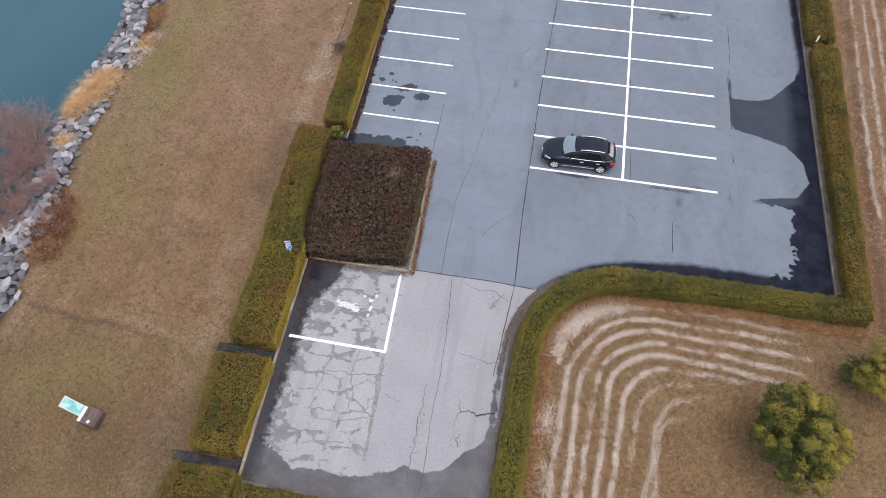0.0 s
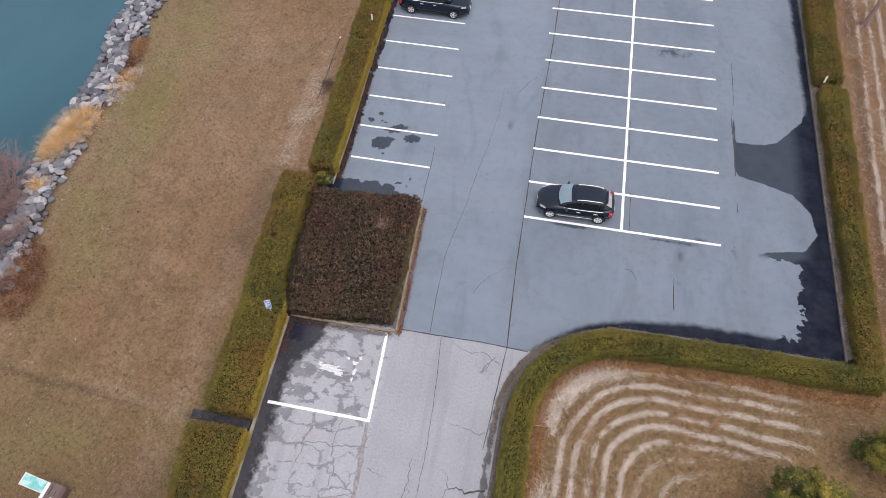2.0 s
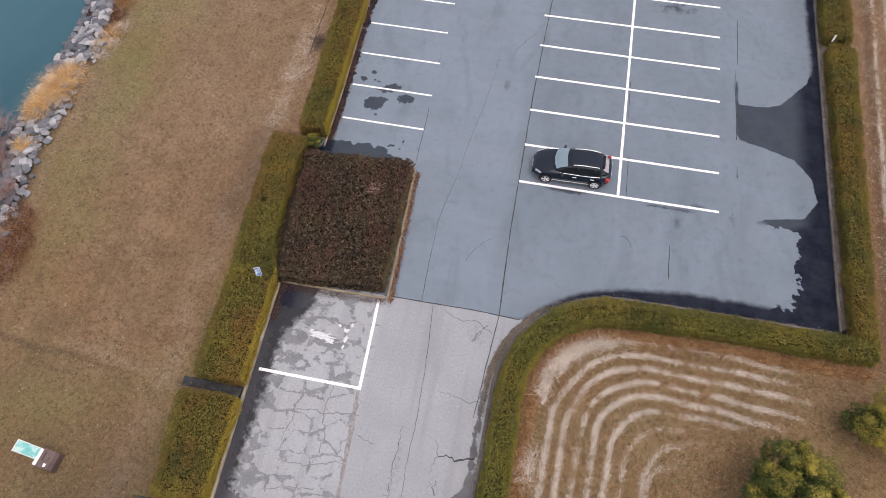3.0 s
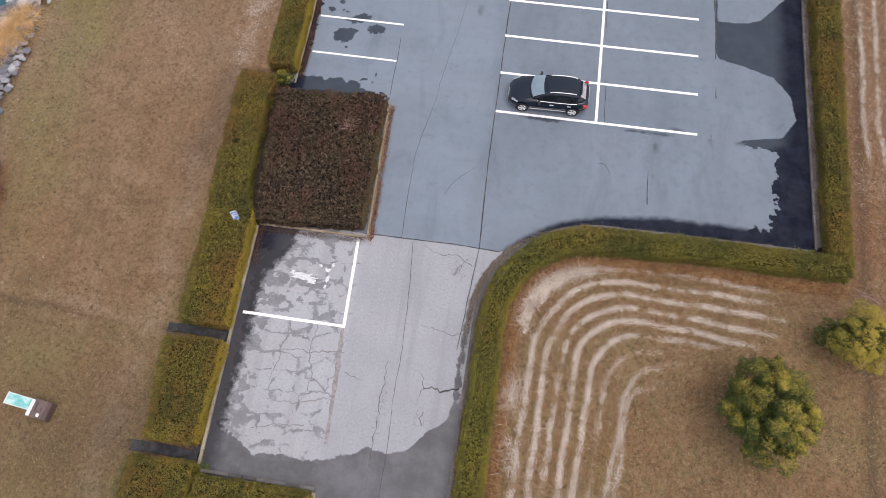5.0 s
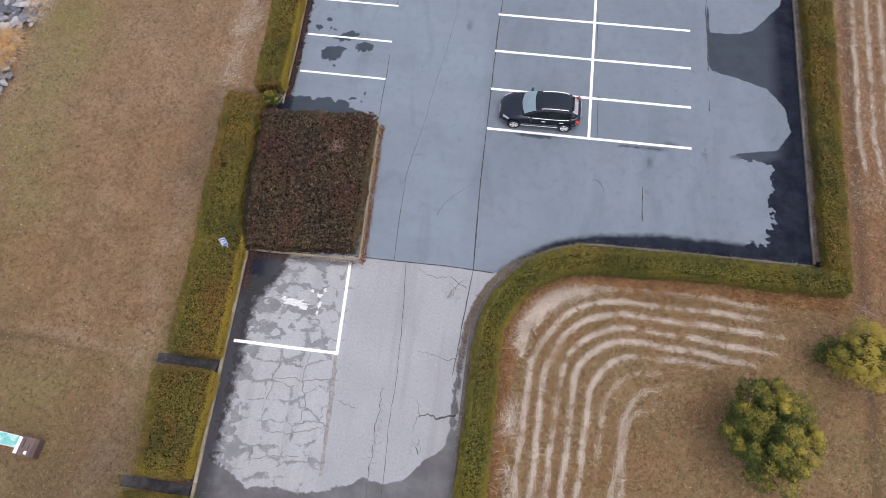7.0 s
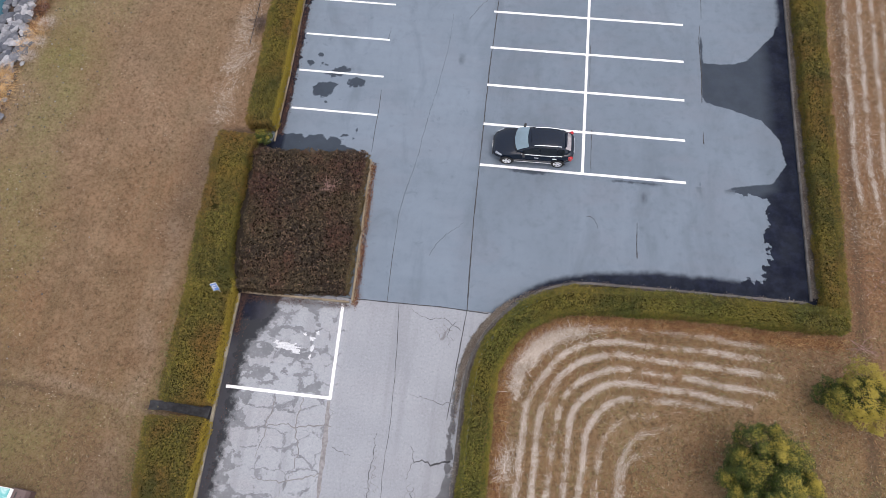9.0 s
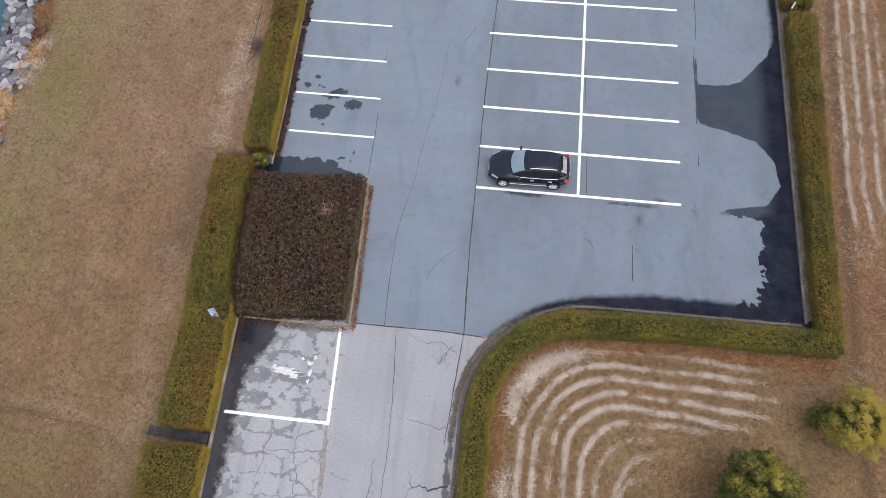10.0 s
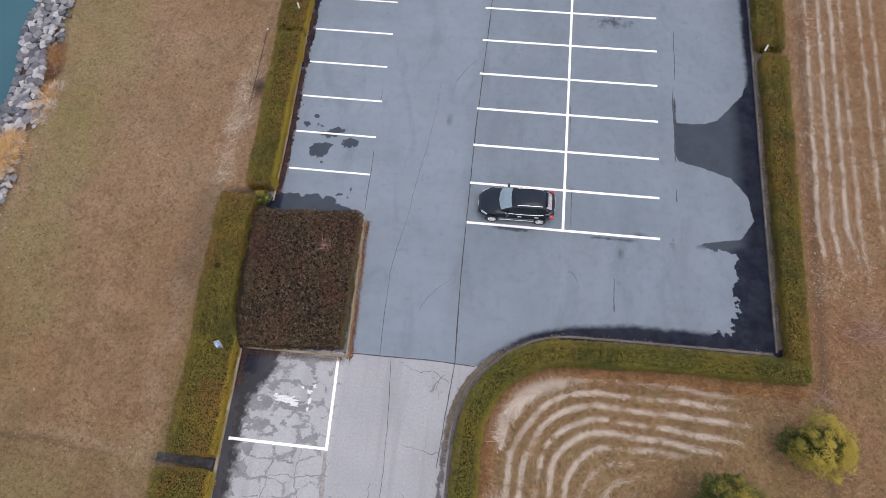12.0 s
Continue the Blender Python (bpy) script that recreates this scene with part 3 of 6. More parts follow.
def rust_of(X, Y):
    d = line_distance(X, Y, lot_line(-0.95))
    inner = np.clip(1 - d / 0.45, 0, 1)
    far = np.clip(1 - np.hypot((X - 13.5) / 3.5, (Y + 4.5) / 3.5), 0, 1) * 0.9
    shrub = np.clip(1 - np.hypot((X + 29.3) / 1.6, (Y + 8.0) / 2.5), 0, 1)
    return np.maximum.reduce([inner, far, shrub, np.where(X > -3.4, 0.62, 0.0) * np.clip(0.6 + 0.5 * wobble(X, Y, 1.6, 14), 0, 1)])


def graded(parts):
    return np.unique(np.concatenate([np.arange(a, b, g) for a, b, g in parts]))


# ---- ground, lake and asphalt ----
gx = graded([(-900, -100, 80), (-100, -45, 5), (-45, -18.5, 0.3), (-18.5, -14, 0.15), (-14, -6, 1.0), (-6, 19, 0.13), (19, 45, 1.5), (45, 900, 80)])
gy = graded([(-900, -60, 80), (-60, -30, 3), (-30, -20, 0.3), (-20, 4, 0.13), (4, 26, 0.22), (26, 60, 2), (60, 900, 80)])
ground = new("ground", sheet("ground", gx, gy, ground_height, LAWN, {"pale": pale_of, "green": green_of, "soil": soil_shade_of, "rust": rust_of}))
tagged(ground, "dry brown winter lawn and mown field with greenish patches", "ground", kind="structure")

wx = graded([(-900, -100, 100), (-100, -27, 6)])
lake = new("lake", sheet("lake", wx, graded([(-900, 900, 60)]), lambda X, Y: np.full(X.shape, WATER_Z), WATER, {}))
tagged(lake, "teal green lake water with faint ripples", "water", kind="structure")

DAMP_EAST = [(5.9, 9.3), (6.03, 9.0), (6.05, 7.36), (7.0, 7.36), (7.7, 7.45), (8.35, 7.75), (9.0, 8.6), (9.8, 9.6), (10.12, 10.6), (10.2, 60), (10.9, 60), (10.6, -5.6), (7.6, -6.2), (7.8, -4.95), (8.2, -4.7), (8.75, -3.6), (8.55, -2.7), (8.7, -1.5), (8.9, -0.65), (7.9, -0.35), (6.85, -0.28), (7.2, -0.02), (9.1, 0.35), (9.8, 1.5), (9.6, 2.9), (8.8, 4.0), (7.0, 4.6), (6.05, 4.85), (5.92, 5.2)]
BLOTS = [(-13.75, 3.7, 0.62, 0.42), (-13.35, 4.05, 0.4, 0.3), (-12.06, 4.33, 0.4, 0.27), (-13.25, 4.85, 0.42, 0.26), (-12.85, 5.1, 0.34, 0.16), (-13.95, 5.38, 0.16, 0.14), (-14.14, 6.0, 0.2, 0.17), (-14.77, 5.46, 0.14, 0.1), (-13.44, 2.9, 0.13, 0.16), (-13.5, 0.5, 0.62, 0.42), (-14.65, 0.55, 0.6, 0.4), (-12.55, 0.55, 0.45, 0.32), (-11.53, 1.3, 0.1, 0.2), (-11.55, 0.92, 0.24, 0.1), (-12.0, 1.05, 0.12, 0.12), (3.4, -0.25, 0.12, 0.09), (4.0, 0.1, 0.2, 0.1), (2.7, -0.2, 0.2, 0.07), (3.0, -1.1, 0.07, 0.13), (5.6, -0.1, 0.07, 0.2), (-6.6, 6.4, 0.09, 0.2)]


def damp_lot(X, Y):
    d = polygon_distance(X, Y, DAMP_EAST)
    d = np.minimum(d, line_distance(X, Y, lot_line(1.02)) - 0.52 - 0.28 * np.clip((X - 1.2) / 2.5, -1.3, 0.6))
    d = np.minimum(d, line_distance(X, Y, [(-15.35, -1), (-15.45, 4), (-15.85, 14), (-16.2, 60)]) - 0.2)
    d = np.minimum(d, line_distance(X, Y, [(-15.6, -0.2), (-13.5, 0.25), (-12.6, 0.25), (-11.2, -0.2)]) - 0.42)
    for x, y, a, b in BLOTS:
        d = np.minimum(d, (np.hypot((X - x) / a, (Y - y) / b) - 1) * min(a, b))
    return d


def rim_lot(X, Y):
    """How strongly the damp edges are frayed."""
    r = np.full(X.shape, 0.25)
    r = np.where(X < -10, 0.45, r)
    r = np.where((X > 5) & (Y > -0.15), 0.14, r)
    r = np.where((X > 9.6) & (Y > 10.2), 0.3, r)
    r = np.where((X < -11) & (Y > 2), 0.65, r)
    return np.where((X > 7.4) & (Y <= -0.15), 1.0, r)


def depth_lot(X, Y):
    """How soaked a damp area is: the old patch in the east is only moist."""
    d = np.ones(X.shape)
    d = np.where((X > 5) & (X < 10.4) & (Y > -0.6), 0.4 + 0.6 * np.clip((X - 8.9 + np.clip(-Y * 2, 0, 2)) / 0.7, 0, 1), d)
    return np.where((X > -15) & (X < 5) & (Y > -2), 0.35, d)


def sheen_tone_lot(X, Y):
    """Sky sheen painted pale in the east; paler tone in south and lane."""
    east = np.clip((X - 3.5) / 4, 0, 1) * np.clip((9.5 - X) / 1.2, 0.25, 1)
    south = np.clip(1 - np.abs(Y + 5.2 - 0.2 * X) / 3.0, 0, 1) * np.clip((X + 9) / 3, 0, 1) * np.clip((6 - X) / 5, 0.2, 1) * 0.35
    lane = np.clip((-5.0 - X) / 0.8, 0, 1) * 0.45
    return np.maximum.reduce([east * 0.14, south, lane])


def smudge_lot(X, Y):
    s = np.clip(1 - np.hypot((X - 2.5) / 2.2, (Y - 14.4) / 0.9), 0, 1) * 0.5
    s = np.maximum(s, np.clip(1 - np.hypot((X + 2.6) / 1.8, (Y + 0.12) / 0.25), 0, 1))
    return np.maximum(s, np.clip(1 - np.hypot((X - 2.6) / 2.4, (Y + 0.2) / 0.16), 0, 1) * 0.7)


def smudge_drive(X, Y):
    corner = np.clip((-13.0 - X + 0.25 * (Y + 8)) / 0.8, 0, 1) * np.clip((Y + 11.2) / 2.4, 0, 1)
    side = np.clip((-13.9 - X) / 0.9, 0, 1)
    return np.maximum(corner, side * 0.85)


def damp_drive(X, Y):
    edge = np.interp(X, [-15, -13.9, -12.9, -11.6, -10.3, -8.8, -8.2, -7.8, -7.2, -6.55, -5.9, -5.45, -5.05, -4.6], [-16.9, -17.4, -18.0, -17.85, -17.95, -17.45, -17.0, -17.15, -17.12, -16.85, -16.1, -15.8, -15.25, -14.3])
    d = Y - edge
    d = np.minimum(d, line_distance(X, Y, [(-15.5, -7), (-15.1, -13), (-14.85, -19)]) - 0.42)
    d = np.minimum(d, (np.hypot((X + 14.4) / 0.9, (Y + 8.4) / 0.7) - 1) * 0.7)
    d = np.minimum(d, line_distance(X, Y, lot_line(1.05)) - 0.12)
    return d


def off_kerb(X, Y):
    """Distance from the driveway's western kerb."""
    return X + 15.3 - np.clip((-8 - Y) / 11, 0, 1.2) * 0.45


def patch_drive(X, Y):
    """How wet the old asphalt is: soaked along the western kerb and in the bay's corner, drying towards the seam."""
    e = off_kerb(X, Y)
    west = np.clip((-10.0 - X) / 0.3, 0, 1)
    bay = np.clip((Y + 12.5) / 0.6, 0, 1) * np.clip((-10.6 - X) / 0.8, 0, 1)
    edge = np.clip(1 - (e - 0.35) / 1.3, 0, 1) * 0.5
    corner = np.clip(1 - np.hypot(e / 2.1, (Y + 8.2) / 2.0), 0, 1) * 0.9
    foot = np.clip(1 - np.abs(Y + 15.0) / 1.2, 0, 1) * np.clip(1 - np.abs(e - 1.6) / 1.4, 0, 1) * 0.12
    w = 0.13 + 0.42 * bay + 1.5 * edge + corner + foot + 0.06 * wobble(X, Y, 0.9, 12)
    return np.clip(w, 0.02, 1) * west + 0.022 * np.clip(wobble(X, Y, 1.6, 33), 0, 1)


def crazed_drive(X, Y):
    a = np.clip(1 - np.abs(X + 8.0) / 0.55, 0, 1) * np.clip((-13.2 - Y) / 1.5, 0, 1)
    b = np.clip(1 - np.hypot((X + 5.6) / 0.9, (Y + 8.7) / 1.0), 0, 1)
    c = np.clip(1 - np.hypot((X + 6.4) / 0.5, (Y + 15.6) / 0.9), 0, 1)
    return np.maximum.reduce([a * 0.8, b * 0.9, c])


lot = new("parking_lot", sheet("parking_lot", graded([(-16.9, 11.4, 0.16)]), graded([(-7.6, 20, 0.16), (20, 61, 1.0)]), lambda X, Y: np.zeros(X.shape), ASPHALT, {"damp": damp_lot, "rim": rim_lot, "patch": lambda X, Y: X * 0, "overlay": sheen_tone_lot, "smudge": smudge_lot, "depth": depth_lot}))
tagged(lot, "smooth blue-grey asphalt car park with damp dark stains", "car park", kind="structure")
drive = new("driveway", sheet("driveway", graded([(-16.2, -3.1, 0.16)]), graded([(-40, -24, 1.0), (-24, -7.63, 0.16), (-7.61, -7.6, 0.05)]), lambda X, Y: np.full(X.shape, -0.004), OLD_ASPHALT, {"damp": damp_drive, "rim": lambda X, Y: 0.55 + 0.9 * np.clip((-13.2 - X) / 1.0, 0, 1), "patch": patch_drive, "overlay": crazed_drive, "smudge": smudge_drive, "depth": lambda X, Y: 0.2 + 0.4 * np.clip((-13.8 - X) / 0.8, 0, 1) + 0.4 * np.clip((Y + 10.5) / 1.5, 0, 1)}))
tagged(drive, "pale worn old asphalt driveway, cracked and patched with damp", "driveway", kind="structure")


def ribbon(pts, width, z, jitter=0.0, gap=0.12, fade=False):
    P, u = resample(pts, gap)
    _, n = normals_of(P)
    P = P + n * (np.cumsum(rng.normal(0, jitter, len(P))) * np.sin(np.pi * np.linspace(0, 1, len(P))))[:, None] if jitter else P
    if jitter > 0.015:
        P = P + n * rng.normal(0, 0.03, len(P))[:, None]
    w = width * (0.85 + 0.45 * wobble(u, u * 0.6, 0.25, 3)) if jitter else np.full(len(P), width)
    if fade:
        w = w * np.linspace(1, 0.25, len(P))
    a = np.concatenate([P + n * w[:, None] / 2, np.full((len(P), 1), z)], 1)
    b = np.concatenate([P - n * w[:, None] / 2, np.full((len(P), 1), z)], 1)
    v = np.stack([a, b], 1).reshape(-1, 3)
    k = np.arange(len(P) - 1)[:, None] * 2
    return v, (k + np.array([[0, 1, 3, 2]]))


def ribbons(name, lines, mat, label):
    V, F, n = [], [], 0
    for pts, width, jit, fade in lines:
        v, f = ribbon(pts, width, 0.004, jit, 0.12, fade)
        V.append(v), F.append(f + n)
        n += len(v)
    return tagged(new(name, mesh_np(name, np.concatenate(V), np.concatenate(F), mat)), label, "cracks", kind="stuff")


ribbons("pavement_cracks", [
    ([(-4.86, -7.6), (-5.05, -3.0), (-5.1, 2), (-5.15, 6), (-5.05, 16), (-5.0, 30)], 0.06, 0.004, False),
    ([(-4.86, -7.6), (-5.0, -9.6), (-5.2, -12.5)], 0.04, 0.006, False),
    ([(-10.3, -7.62), (-8.1, -7.6), (-6.0, -7.56), (-3.9, -7.66)], 0.05, 0.004, False),
    ([(-8.5, -7.6), (-8.66, -3.2), (-8.35, 0.0), (-8.15, 3.0), (-7.6, 7.0), (-7.4, 9.5)], 0.028, 0.014, True),
    ([(-7.95, -7.6), (-7.65, -10.6), (-7.53, -13.4), (-7.44, -16.6), (-7.4, -20)], 0.022, 0.01, False),
], CRACK, "long dark tarred seams in the asphalt")
ribbons("pavement_cracks", [
    ([(5.9, 7.4), (5.92, 9.2), (5.95, 9.9)], 0.07, 0.006, True),
    ([(6.05, 10.4), (6.1, 14.1)], 0.035, 0.004, False),
    ([(5.9, 2.3), (5.9, 3.0)], 0.09, 0.006, True),
    ([(5.9, 4.8), (5.92, 7.4)], 0.06, 0.006, False),
    ([(0.42, -0.1), (0.38, 2.6)], 0.03, 0.004, False),
    ([(0.2, 5.2), (0.15, 8.0)], 0.025, 0.004, False),
    ([(2.65, -2.4), (2.66, -4.25)], 0.045, 0.004, False),
    ([(0.3, -2.3), (0.7, -2.5), (0.85, -2.9)], 0.05, 0.03, True),
    ([(-10.5, 0.2), (-10.6, 4.0)], 0.03, 0.004, False),
    ([(-10.75, 7.4), (-10.7, 8.0)], 0.05, 0.004, True),
    ([(-6.9, -5.1), (-6.4, -4.2), (-5.4, -3.3)], 0.025, 0.02, True),
    ([(-6.5, 9.2), (-5.9, 10.2), (-5.3, 11.0)], 0.03, 0.02, True),
], CRACK, "thin dark cracks in the car park asphalt")
ribbons("pavement_cracks", [
    ([(-4.9, -11.65), (-5.44, -11.92), (-6.18, -11.73), (-6.9, -11.6)], 0.03, 0.03, True),
    ([(-6.3, -14.4), (-6.5, -14.1), (-6.56, -13.7)], 0.035, 0.03, True),
    ([(-6.4, -14.38), (-6.46, -14.7), (-6.58, -15.05)], 0.03, 0.03, True),
    ([(-4.85, -14.15), (-5.5, -14.32), (-5.9, -14.3), (-6.35, -14.38)], 0.12, 0.035, True),
    ([(-5.04, -8.55), (-5.86, -8.02), (-6.73, -8.12), (-7.45, -7.8)], 0.03, 0.03, True),
    ([(-5.3, -8.2), (-5.5, -8.8), (-5.4, -9.4)], 0.03, 0.03, True),
    ([(-8.08, -13.4), (-8.1, -15.2), (-8.02, -17.6)], 0.022, 0.016, False),
    ([(-6.2, -15.9), (-6.4, -15.6), (-6.25, -15.3)], 0.06, 0.02, True),
    ([(-9.8, -14.2), (-9.0, -14.4)], 0.03, 0.02, True),
], CRACK, "thin branching cracks in the old driveway asphalt")
ribbons("damp_cracks", [
    ([(-10.0, -13.3), (-11.2, -13.5), (-12.6, -13.65), (-13.6, -13.8)], 0.07, 0.025, True), ([(-10.1, -15.3), (-11.4, -15.6), (-12.9, -15.7)], 0.07, 0.025, True),
    ([(-11.4, -12.3), (-11.5, -13.5), (-11.3, -14.6), (-11.5, -15.6), (-11.8, -17.0)], 0.06, 0.03, True),
    ([(-12.6, -12.4), (-12.7, -13.7), (-12.9, -15.0)], 0.07, 0.03, True), ([(-11.0, -16.6), (-12.0, -16.7), (-13.2, -17.0)], 0.06, 0.03, True),
], plain("damp_crack", (0.205, 0.20, 0.20), 0.8, var=0.3, scale=4), "grey damp cracks in the old asphalt")


# ---- painted lines ----
def painted(a, b, width=0.13, label="worn white painted parking bay line on asphalt"):
    a, b = Vector((*a, 0)), Vector((*b, 0))
    bm = bmesh.new()
    n = max(2, int((b - a).length / 0.35))
    side = Vector((-(b - a).y, (b - a).x, 0)).normalized() * width / 2
    for k in range(n + 1):
        c = a.lerp(b, k / n)
        for s in (1, -1):
            bm.verts.new(c + side * s * random.uniform(0.93, 1.05) + Vector((0, 0, 0.003)))
    bm.verts.ensure_lookup_table()
    for k in range(n):
        bm.faces.new([bm.verts[i] for i in (2 * k + 1, 2 * k + 3, 2 * k + 2, 2 * k)])
    flat = bm.faces[:]
    low = bmesh.ops.extrude_face_region(bm, geom=flat)["geom"]
    bmesh.ops.translate(bm, vec=(0, 0, 0.004), verts=[v for v in low if isinstance(v, bmesh.types.BMVert)])
    bmesh.ops.delete(bm, geom=flat, context="FACES_ONLY")
    me = bpy.data.meshes.new("parking_line")
    bm.to_mesh(me)
    bm.free()
    me.materials.append(PAINT)
    return tagged(new("parking_line", me), label, "road marking", "parking bay lines", "structure")


def bay_y(k):
    return 2.40 * k + 0.0165 * k * k


for k in range(12):
    y = bay_y(k)
    painted((-5.03 - 0.018 * y, y + 0.01), (-0.07, y), 0.14)
    painted((0.07, y), (4.98 + 0.008 * y, y), 0.14)
    if k:
        painted((-15.0 - 0.042 * y, y + 0.03), (-10.52 - 0.019 * y, y), 0.115)
painted((0, -0.07), (0, 29), 0.14, "long white painted line between two rows of bays")
joints = tagged(new("damp_joints", mesh_np("damp_joints", *ribbon([(-10.3, -12.3), (-10.12, -14.2), (-10.1, -15.6), (-9.95, -17.2)], 0.2, 0.001, 0.006), plain("damp_joint", (0.24, 0.23, 0.23), 0.8, var=0.25, scale=5))), "wide damp grey seam between two strips of old asphalt", "seam", kind="stuff")
painted((-10.47, -7.95), (-10.27, -12.11), 0.14, "thick white line of a single marked bay")
painted((-10.2, -12.18), (-14.86, -12.17), 0.14, "thick white line of a single marked bay")


def worn_mark():
    """What is left of painted writing in the single bay: worn flakes and one bar."""
    spots = [(-12.5, -10.15, 0.62, 0.17), (-12.15, -10.35, 0.3, 0.1), (-11.55, -9.7, 0.16, 0.1), (-11.45, -10.1, 0.1, 0.16), (-11.35, -9.4, 0.12, 0.08), (-11.5, -10.5, 0.08, 0.1), (-11.9, -9.5, 0.1, 0.07), (-13.1, -10.0, 0.14, 0.1)]
    V, F, n = [], [], 0
    for lift, (x, y, a, b) in enumerate(spots):
        z = 0.001 + 0.0015 * lift
        k = 18
        t = np.linspace(0, 2 * np.pi, k, endpoint=False)
        rad = 1 + 0.5 * rng.uniform(-1, 1, k)
        ring = np.stack([x + a * rad * np.cos(t) * 0.8, y + b * rad * np.sin(t), np.full(k, z)], 1)
        V += [np.array([[x, y, z]]), ring]
        F += [(n, n + 1 + i, n + 1 + (i + 1) % k) for i in range(k)]
        n += k + 1
    tagged(new("worn_paint", mesh_np("worn_paint", np.concatenate(V), np.array(F), WORN_PAINT)), "worn flakes of white paint in the single bay", "road marking", kind="stuff")


worn_mark()


# ---- hedges ----
def hedge(name, spine, height, leaf, core, label, east=0.25, gold=1.0, density=900, size=0.098, holes=(), group="clipped hedges", lit_until=99.0, shag=0.06):
    """A clipped hedge along a spine of (x, y, half width), with rounded shoulders."""
    P, u = resample(spine, 0.25)
    t, n = normals_of(P)
    top = thing(name, label, "hedge", (P[0, 0], P[0, 1], 0), 0, group)
    base = np.array([P[0, 0], P[0, 1], 0.0])
    prof = [(-1.0, 0.0), (-1.0, 0.45), (-0.99, 0.8), (-0.93, 0.94), (-0.8, 1.0), (-0.4, 1.02), (0, 1.03), (0.4, 1.02), (0.8, 1.0), (0.93, 0.94), (0.99, 0.8), (1.0, 0.45), (1.0, 0.0)]
    rows = []
    for k in range(len(P)):
        end = 0.9 if k in (0, len(P) - 1) else 1.0
        rows.append([(P[k, 0] + n[k, 0] * a * (P[k, 2] - 0.2) * end, P[k, 1] + n[k, 1] * a * (P[k, 2] - 0.2) * end, b * (height - 0.2) * end) for a, b in prof])
    v = np.array(rows)
    v += np.stack([wobble(v[..., 0], v[..., 1] + v[..., 2], 0.35, s) for s in (1, 2, 3)], -1) * 0.03
    m = len(prof)
    q = (np.arange(len(P) - 1)[:, None] * m + np.arange(m - 1)[None]).ravel()
    faces = np.stack([q, q + 1, q + m + 1, q + m], 1)
    v = v.reshape(-1, 3)
    # closed ends
    ends = []
    for row in (0, len(P) - 1):
        o = row * m
        ends += [(o + a, o + a + 1, o + m - 2 - a, o + m - 1 - a) for a in range(m // 2 - 1)]
        ends += [(o + m // 2 - 1, o + m // 2, o + m // 2 + 1, o + m // 2 + 1)]
    ends = np.array(ends)
    ends[:, 3] = np.where(ends[:, 3] == ends[:, 2], ends[:, 0], ends[:, 3])
    quads = np.concatenate([faces, ends[ends[:, 3] != ends[:, 0]]])
    part("woody_core", mesh_np("woody_core", v - base, quads, core, None, True), core, top)
    # leaves over the whole skin, ends included
    length = u[-1]
    peri = 2 * height + 2 * P[:, 2].mean()
    count = int(length * peri * density)
    s = rng.uniform(0, length, count)
    x, y, w = (np.interp(s, u, P[:, k]) for k in range(3))
    nx, ny = np.interp(s, u, n[:, 0]), np.interp(s, u, n[:, 1])
    a = rng.uniform(0, 1, count) * (2 * height + 2 * w)
    on_left, on_right = a < height, a > height + 2 * w
    off = np.where(on_left, -w, np.where(on_right, w, a - height - w))
    z = np.where(on_left, a, np.where(on_right, 2 * height + 2 * w - a, height))
    edge = np.clip((np.abs(off) / w - 0.82) / 0.18, 0, 1)
    z = np.where(on_left | on_right, z, height - 0.11 * edge ** 2)
    fx = np.where(on_left, -nx, np.where(on_right, nx, nx * off / w * 0.5 * edge))
    fy = np.where(on_left, -ny, np.where(on_right, ny, ny * off / w * 0.5 * edge))
    fz = np.where(on_left | on_right, 0.35, 1.0)
    at = np.stack([x + nx * off, y + ny * off, z], 1)
    face = np.stack([fx, fy, fz], 1)
    # the two end faces
    for k, sign in ((0, -1), (len(P) - 1, 1)):
        c = int(2 * P[k, 2] * height * density)
        o = rng.uniform(-1, 1, c) * P[k, 2] * 0.95
        at = np.concatenate([at, np.stack([P[k, 0] + n[k, 0] * o, P[k, 1] + n[k, 1] * o, rng.uniform(0, height, c)], 1)])
        face = np.concatenate([face, np.tile([t[k, 0] * sign, t[k, 1] * sign, 0.35], (c, 1))])
    face = unit(face)
    lump = 0.075 * wobble(at[:, 0] + at[:, 2], at[:, 1], 0.5, 3) + shag * wobble(at[:, 0], at[:, 1] + at[:, 2], 0.15, 4)
    at = at + face * (lump + (0.06 - 0.2 * rng.uniform(0, 1, len(at)) ** 1.5))[:, None]
    at[:, 2] = np.maximum(at[:, 2], 0.03)
    for hx, hy, hr in holes:
        keep = (at[:, 0] - hx) ** 2 + (at[:, 1] - hy) ** 2 > (hr * rng.uniform(0.6, 1.2, len(at))) ** 2
        at, face = at[keep], face[keep]
    lv, lf = leaves(at, face, size, size * 0.46)
    # gold: uneven yellowing, plus light painted on the east faces
    tint = gold * np.clip(0.16 * wobble(at[:, 0], at[:, 1], 0.9, 8) + 0.06 + (face[:, 0] > 0.6) * (at[:, 1] < lit_until) * east, 0, 0.75)
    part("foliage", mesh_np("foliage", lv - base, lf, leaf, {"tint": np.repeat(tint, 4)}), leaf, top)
    return top


def straight(y0, y1, l0, l1, r0, r1):
    """A spine from y0 to y1 with left and right edges at both ends."""
    return [((l0 + r0) / 2, y0, (r0 - l0) / 2), ((l1 + r1) / 2, y1, (r1 - l1) / 2)]


OLIVE = "clipped olive hedge, yellowing leaves and painted light, beside the "
